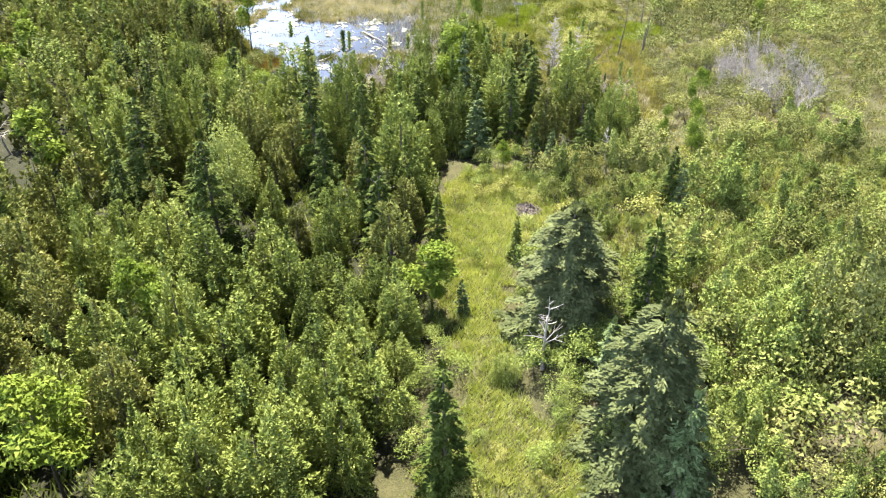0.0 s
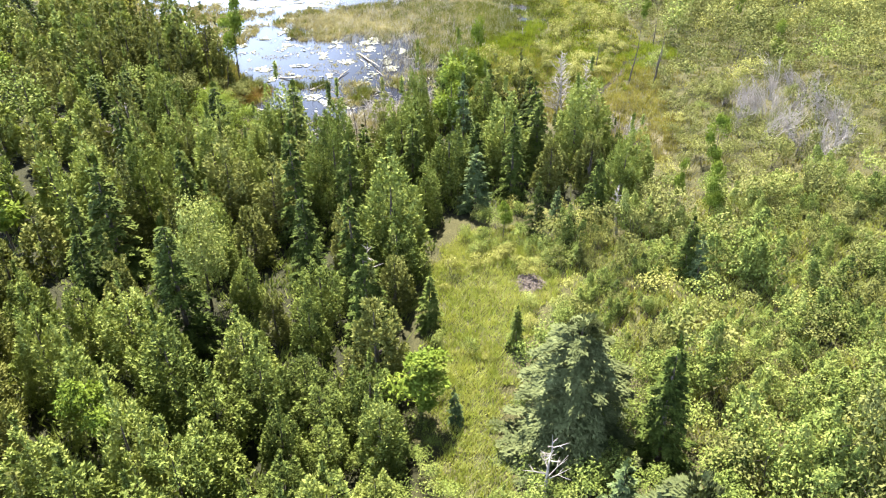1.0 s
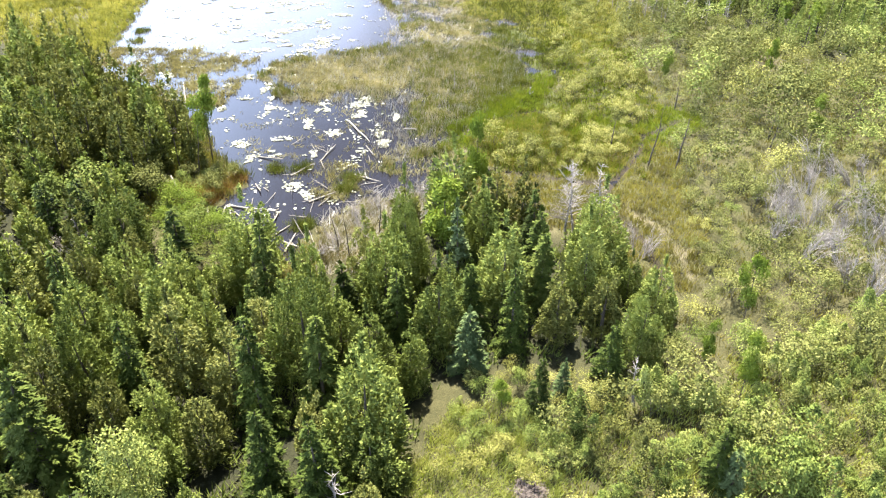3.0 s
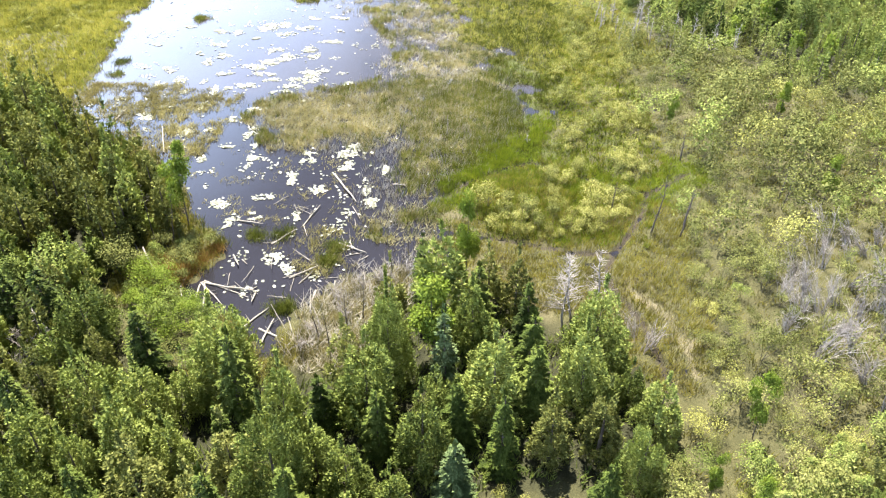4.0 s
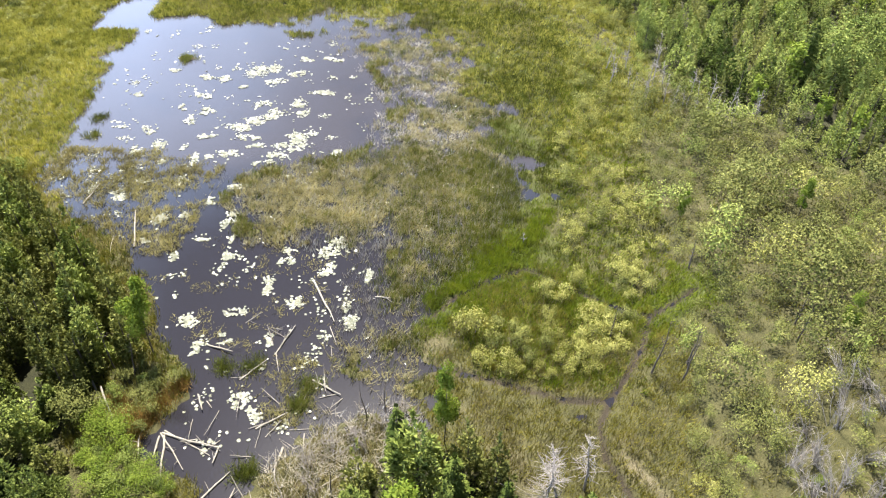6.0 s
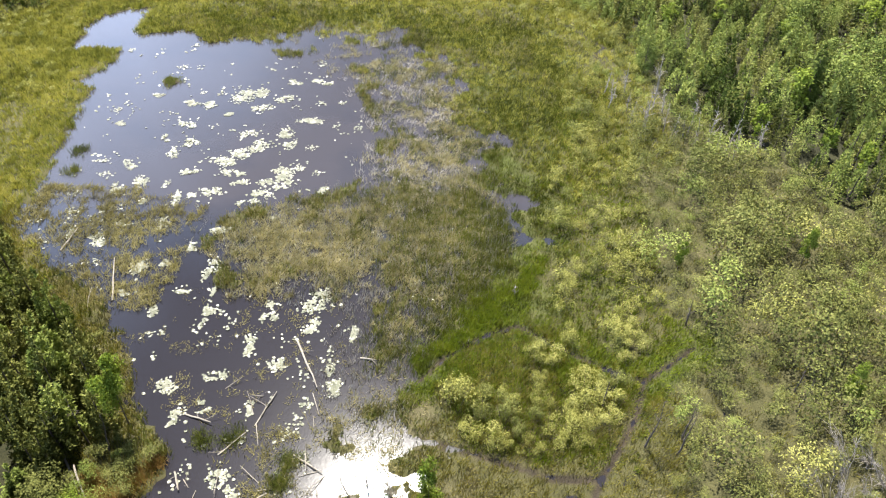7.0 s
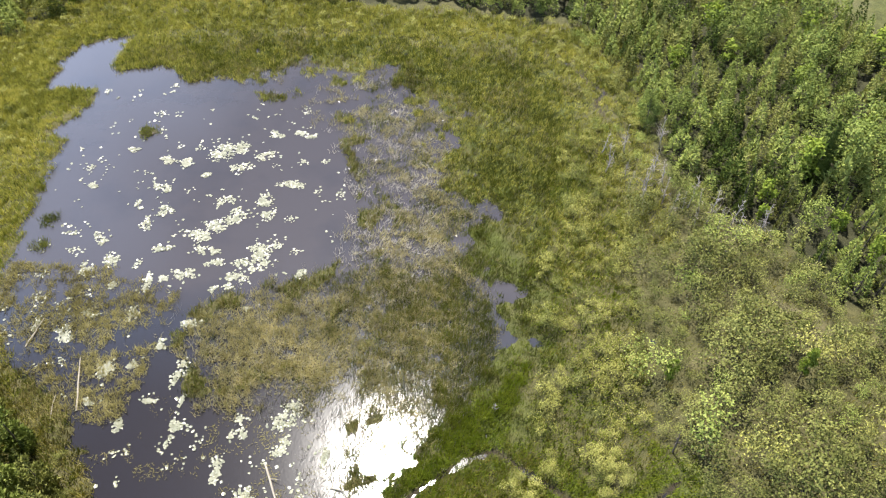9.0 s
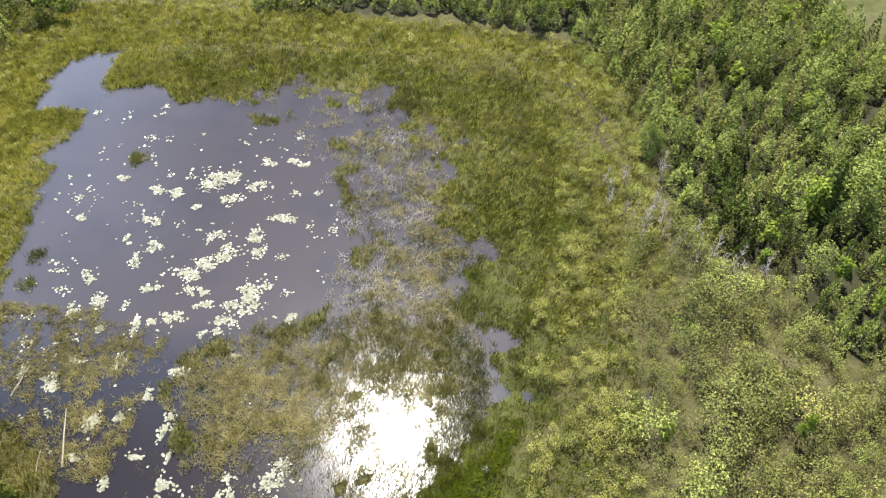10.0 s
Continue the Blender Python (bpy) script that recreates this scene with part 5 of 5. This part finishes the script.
for x, y, a, b in LILIES:
    n = int(50 + 130 * a * b)
    hub = rs.normal(0, 0.40, (rs.randint(3, 7), 2)) * (a, b)
    g = hub[rs.randint(0, len(hub), n)] + rs.normal(0, 0.24, (n, 2)) * (a, b)
    g = g[rough(g + (x, y), 0.9) > -0.55]
    tagged(new("lily_pads", mesh_from("lily_pads", *pads(rs, g + (x, y), 0.105 if y > 86 else 0.095), M_LILY)), "cluster of pale floating water lily pads", "lily pads", "water lilies", "stuff")
# small loose groups between the clusters
for x, y in scattered(rs, POND, 2.0, 1400, [(q[0], q[1]) for q in LILIES], 1.0):
    if rough(np.array([[x, y]]) + 64, 9.0)[0] + (0.7 if y < 97 else -0.1) > rs.uniform(-0.2, 1.3):
        g = rs.normal(0, 0.33, (rs.randint(6, 26), 2)) * rs.uniform(0.6, 1.3, 2) + (x, y)
        tagged(new("lily_pads", mesh_from("lily_pads", *pads(rs, g, 0.10), M_LILY)), "small loose group of water lily pads", "lily pads", "water lilies", "stuff")
loose = rs.uniform((-36, 60.5), (-3, 120), (5600, 2))
loose = loose[(signed(POND, loose) > 0.6) & (rough(loose + 90, 5.0) > 0.25) & (rough(loose + 91, 1.6) > 0.2)]
tagged(new("loose_lily_pads", mesh_from("loose_lily_pads", *pads(rs, loose, 0.12), M_LILY)), "single lily pads scattered over the water", "lily pads", kind="stuff")


# ---------------------------------------------------------------- dead wood
def log(x0, y0, x1, y1, r, z0=0.0, z1=0.0, name="fallen_log", label="bleached fallen log lying in the shallows"):
    L = math.hypot(x1 - x0, y1 - y0)
    pts = [(x0 + (x1 - x0) * u + rs.normal(0, 0.02) * L * 0.4, y0 + (y1 - y0) * u + rs.normal(0, 0.02) * L * 0.4, WATER_Z + r * 0.5 + z0 + (z1 - z0) * u) for u in np.linspace(0, 1, 5)]
    body = [tube(pts, r * np.array([1.0, 0.95, 0.85, 0.7, 0.4]), 7)]
    for _ in range(rs.randint(1, 4)):
        p = np.array(pts[rs.randint(1, 4)])
        d = rs.normal(size=3) * (1, 1, 0.5) + (0, 0, 0.5)
        body.append(tube([p, p + d * 0.22, p + d * 0.4], [r * 0.4, r * 0.25, r * 0.08], 4))
    tagged(new(name, mesh_from(name, *joined(body), M_LOG, True)), label, "log", "fallen logs")


LOGS = [(-7.9, 75.0, -5.6, 70.7), (-14.1, 68.2, -12.1, 67.5), (-14.7, 60.8, -10.8, 59.8), (-14.7, 60.8, -12.5, 58.3), (-10.9, 60.0, -10.9, 58.8), (-14.5, 60.7, -13.4, 56.9), (-16.2, 61.0, -15.5, 59.1), (-14.8, 60.6, -14.6, 59.1), (-10.9, 56.5, -9.7, 58.4), (-9.9, 56.4, -8.0, 55.4), (-9.5, 55.2, -9.1, 57.2), (-7.0, 60.2, -7.1, 58.5), (-9.0, 61.4, -7.2, 62.7), (-13.4, 63.9, -12.7, 62.6), (-9.2, 67.5, -8.3, 70.3), (-11.0, 65.2, -9.6, 67.0), (-6.2, 65.5, -4.1, 64.3), (-3.0, 73.6, -1.9, 73.4), (-24.4, 76.1, -25.2, 79.4), (-14.6, 61.0, -11.3, 59.4), (-23.1, 78.3, -24.8, 83.0), (-29.7, 83.7, -29.4, 86.6)]
for i, (a, b, c, d) in enumerate(LOGS):
    log(a, b, c, d, 0.05 + 0.035 * rs.rand(), 0.0, 0.25 * rs.rand())
for _ in range(34):
    x, y, a, L = rs.uniform(-14.0, -3.0), rs.uniform(57.5, 71.0), rs.uniform(0, 2 * np.pi), rs.uniform(0.7, 2.2)
    if signed(POND, np.array([[x, y]]))[0] > 0.2:
        log(x, y, x + L * math.cos(a), y + L * math.sin(a), rs.uniform(0.02, 0.04), 0.0, rs.uniform(0.0, 0.35), "driftwood_stick", "thin bleached stick sticking out of the shallows")
log(-20.9, 64.8, -18.3, 61.6, 0.08, 0.9, 0.1, "leaning_dead_tree", "pale dead tree leaning off the bank")
log(-19.5, 63.6, -17.8, 61.2, 0.07, 0.8, 0.1, "leaning_dead_tree", "pale dead tree leaning off the bank")
for x, y in ((-8.3, 56.4), (-7.4, 55.2), (-6.6, 54.6), (-6.9, 57.6), (-5.9, 56.2), (-5.2, 58.8), (-4.4, 57.4), (-5.0, 60.4), (-3.6, 60.2), (-6.0, 59.4)):
    a, L = rs.uniform(-0.9, 1.4), rs.uniform(1.2, 2.4)
    log(x, y, x + L * math.sin(a), y + L * math.cos(a), rs.uniform(0.025, 0.05), 0.15, rs.uniform(0.5, 1.5), "leaning_pole", "thin pale dead pole leaning over the pond shore")


def snag(x, y, h, r, twigs, lean=(0.0, 0.0), mat=None, label="bare grey dead tree", wide=0.28):
    """A dead standing tree: a bent trunk with branches and twigs."""
    n = 6
    u = np.linspace(0, 1, n)
    bend = np.cumsum(rs.normal(0, 0.035, (n, 2)), 0) * h * 0.4
    bend[0] = 0
    axis = np.column_stack([lean[0] * u * h + bend[:, 0], lean[1] * u * h + bend[:, 1], u * h - 0.1])
    tree = new("dead_tree")
    tree.matrix_basis = pose(x, y, float(land([(x, y)])[0]))
    part("trunk", mesh_from("dead_trunk", *tube(axis, r * (1.05 - u), 6), mat or M_DEAD, True), tree)
    out = []
    for _ in range(twigs):
        v = rs.uniform(0.25, 0.97)
        p = np.array([np.interp(v, u, axis[:, i]) for i in range(3)])
        a = rs.uniform(0, 2 * np.pi)
        L = wide * h * rs.uniform(0.4, 1.1) * (1.15 - v)
        d = np.array([np.cos(a), np.sin(a), rs.uniform(0.0, 0.8)])
        q = p + d * L * 0.5 + rs.normal(0, 0.05, 3) * L
        e = q + d * L * 0.5 + rs.normal(0, 0.15, 3) * L
        out.append(tube([p, q, e], [r * 0.35, r * 0.22, 0.008], 3))
        for _ in range(2):
            w = d + rs.normal(0, 0.6, 3)
            out.append(tube([q, q + w * L * 0.22, q + w * L * 0.4], [r * 0.18, r * 0.12, 0.006], 3))
    if out:
        tagged(part("bare_crown", mesh_from("bare_crown", *joined(out), mat or M_DEAD, True), tree), kind="stuff")
    tagged(tree, label, "dead tree", "dead standing trees")


SNAGS = [(16.3, 67.2, 5.4, 6, (0.05, 0.05)), (18.2, 66.7, 4.4, 4, (0.12, 0.1)), (18.7, 67.8, 3.9, 4, (0.10, 0.05)), (26.8, 70.5, 3.3, 6, (0.05, 0.1)), (27.2, 72.2, 2.8, 5, (0.1, 0.1)), (13.9, 70.2, 2.4, 3, (0.1, 0.1)), (20.9, 78.0, 3.0, 5, (0.05, 0.0))]
SNAGS += [(-2.2, 62.7, 4.2, 7, (0.0, 0.0)), (-1.1, 63.3, 3.3, 6, (0.02, 0.0)), (-5.2, 54.4, 4.0, 6, (-0.1, 0.0)), (-4.4, 55.8, 3.5, 6, (0.0, 0.0)), (-6.0, 55.5, 3.2, 4, (-0.15, 0.0)), (-3.5, 57.2, 3.0, 4, (0.05, 0.0)), (-19.4, 65.5, 4.9, 8, (-0.05, 0.0)), (-18.0, 64.9, 4.5, 7, (0.1, 0.0)), (-20.2, 64.9, 4.9, 8, (-0.1, 0.0)), (-21.5, 66.7, 5.2, 9, (0.0, 0.0)), (-23.0, 69.3, 5.2, 9, (-0.05, 0.0))]
for x, y, h, k, lean in SNAGS:
    snag(x, y, h, 0.075 if x > 10 else 0.055, k * (2 if x > 10 else 1), lean, M_BARK, "thin dark dead tree standing bare in the bog", 0.15)
PALE = [(8.8, 56.8, 6.4, 70), (11.0, 58.2, 5.0, 50), (9.4, 57.7, 5.4, 50), (4.2, 23.2, 4.2, 16), (-20.1, 28.2, 4.4, 16), (-3.3, 35.3, 3.9, 22), (10.5, 42.3, 3.2, 14), (-21.1, 53.5, 3.0, 14), (-22.1, 54.3, 3.2, 14), (21.6, 105.0, 5.0, 20), (27.2, 101.6, 4.6, 22), (24.3, 112.6, 4.6, 18), (31.8, 100.3, 4.0, 18), (20.6, 111.5, 4.0, 16), (25.8, 103.7, 4.2, 20), (29.2, 101.2, 4.0, 18), (22.9, 107.7, 4.4, 16), (23.7, 105.8, 4.0, 18), (-23.8, 25.6, 4.0, 12), (-28.3, 44.5, 4.5, 14), (8.2, 80.4, 1.3, 16)]
for x, y, h, k in PALE:
    snag(x, y, h, 0.085 if h > 2 else 0.05, k, (rs.normal(0, 0.06), rs.normal(0, 0.06)))
part_stake = tube([(1.2, 82.0, -0.2), (1.24, 82.0, 0.9), (1.2, 82.05, 2.0)], [0.05, 0.045, 0.03], 6)
tagged(new("stake", mesh_from("stake", *part_stake, M_LOG, True)), "pale bare stake standing in the reeds", "stake")


def dead_shrub(x, y, h, stems, mat=None):
    """A fan of arching bare stems with fine twigs."""
    out = []
    tilt = rs.normal(0, 0.25, 2)
    for _ in range(stems):
        a, L = rs.uniform(0, 2 * np.pi), h * rs.uniform(0.55, 1.1)
        k = rs.uniform(0.05, 0.42)
        d = np.array([np.cos(a) * k + tilt[0], np.sin(a) * k + tilt[1], 1.0])
        p = np.array([rs.normal(0, 0.18), rs.normal(0, 0.18), -0.05])
        q = p + d * L * 0.5 + rs.normal(0, 0.05, 3) * L
        e = q + d * (1.1, 1.1, 0.85) * L * 0.5 + rs.normal(0, 0.07, 3) * L
        out.append(tube([p, q, e], [0.026, 0.018, 0.006], 3))
        for _ in range(5):
            u = rs.uniform(0.1, 0.9)
            s = q + (e - q) * u
            w = d * (1.2, 1.2, 0.6) + rs.normal(0, 0.45, 3)
            out.append(tube([s, s + w * L * 0.26], [0.013, 0.005], 3))
    ob = new("dead_shrub", mesh_from("dead_shrub", *joined(out), mat or M_DEAD, True))
    ob.matrix_basis = pose(x, y, float(land([(x, y)])[0]))
    tagged(ob, "leafless silver-grey dead shrub with a tangle of stems", "dead shrub", "dead shrubs")
    return ob


for poly in GREYS[:2]:
    for x, y in scattered(rs, poly, 1.7, 700):
        dead_shrub(x, y, 2.3 * rs.uniform(0.6, 1.25), rs.randint(14, 28))
for x, y in scattered(rs, GREYS[2], 1.5, 700):
    snag(x, y, rs.uniform(2.2, 4.4), 0.06, 22, tuple(rs.normal(0, 0.07, 2)), wide=0.2)
for x, y in ((13.4, 54.8), (12.9, 56.0), (-5.2, 58.7), (-3.8, 60.2), (-2.8, 61.2), (-6.3, 56.2), (-4.5, 57.3), (-1.1, 62.3), (-1.9, 60.1), (-6.9, 54.9), (0.4, 63.1), (-22.6, 52.9), (-23.6, 54.8), (-11.1, 21.4)):
    dead_shrub(x, y, 1.6, 16)

# ---------------------------------------------------------------- small things
def hump(name, x, y, rx, ry, h, mat, label, category, bits=0):
    """A low uneven heap."""
    n, m = 26, 9
    verts, faces = [(0.0, 0.0, h)], []
    for j in range(1, m):
        u = j / (m - 1)
        for i in range(n):
            a = 2 * np.pi * i / n
            k = u * (1 + 0.12 * math.sin(3 * a + 1) + 0.07 * math.sin(7 * a))
            verts.append((rx * k * math.cos(a), ry * k * math.sin(a), h * (1 - u * u) + (0.04 * rs.normal() if j < m - 1 else -0.08)))
    quads = [(1 + j * n + i, 1 + j * n + (i + 1) % n, 1 + (j + 1) * n + (i + 1) % n, 1 + (j + 1) * n + i) for j in range(m - 2) for i in range(n)]
    tri = [(0, 1 + i, 1 + (i + 1) % n, 1 + (i + 1) % n) for i in range(n)]
    me = bpy.data.meshes.new(name)
    me.from_pydata(verts, [], quads + [t[:3] for t in tri])
    me.materials.append(mat)
    ob = new(name, me)
    ob.matrix_basis = pose(x, y, max(float(land([(x, y)])[0]), WATER_Z))
    tagged(ob, label, category)
    if bits:
        g = rs.normal(0, 0.48, (bits, 2)) * (rx, ry)
        z = h * (1 - np.clip((g[:, 0] / rx) ** 2 + (g[:, 1] / ry) ** 2, 0, 1)) + 0.03
        v, f = cards(rs, np.column_stack([g, z]), rs.normal(size=(bits, 3)) * (1, 1, 0.3), rs.uniform(0.12, 0.3, bits), rs.uniform(0.04, 0.1, bits), np.tile(UP, (bits, 1)), 0.5)
        tagged(part("loose_litter", mesh_from("loose_litter", v, f, mat), ob), kind="stuff")


hump("wood_chip_heap", 4.95, 36.91, 0.85, 1.0, 0.28, M_CHIPS, "heap of pinkish-brown wood chips in the clearing", "heap", 500)
hump("islet", -29.73, 111.90, 1.0, 0.8, 0.15, M_CHIPS, "small mossy islet in the pond", "islet")
for x, y, k in ((-29.7, 111.9, 120), (-34.3, 98.2, 50), (-33.6, 94.8, 40), (-10.5, 66.5, 60), (-8.8, 58.3, 90), (-12.3, 66.3, 50), (-6.7, 63.5, 90), (-6.3, 65.1, 60)):
    g = rs.normal(0, 0.4, (k, 2)) + (x, y)
    tagged(spread_stuff("sedge_tussock", [tuft(rs, 8, 0.5, 0.05, 0.6) for _ in range(3)], np.column_stack([g, np.full(k, WATER_Z), np.ones(k), rs.uniform(0.6, 1.2, k)]), M_SEDGE, "sedge tussock standing in the water", "tussock", rs))
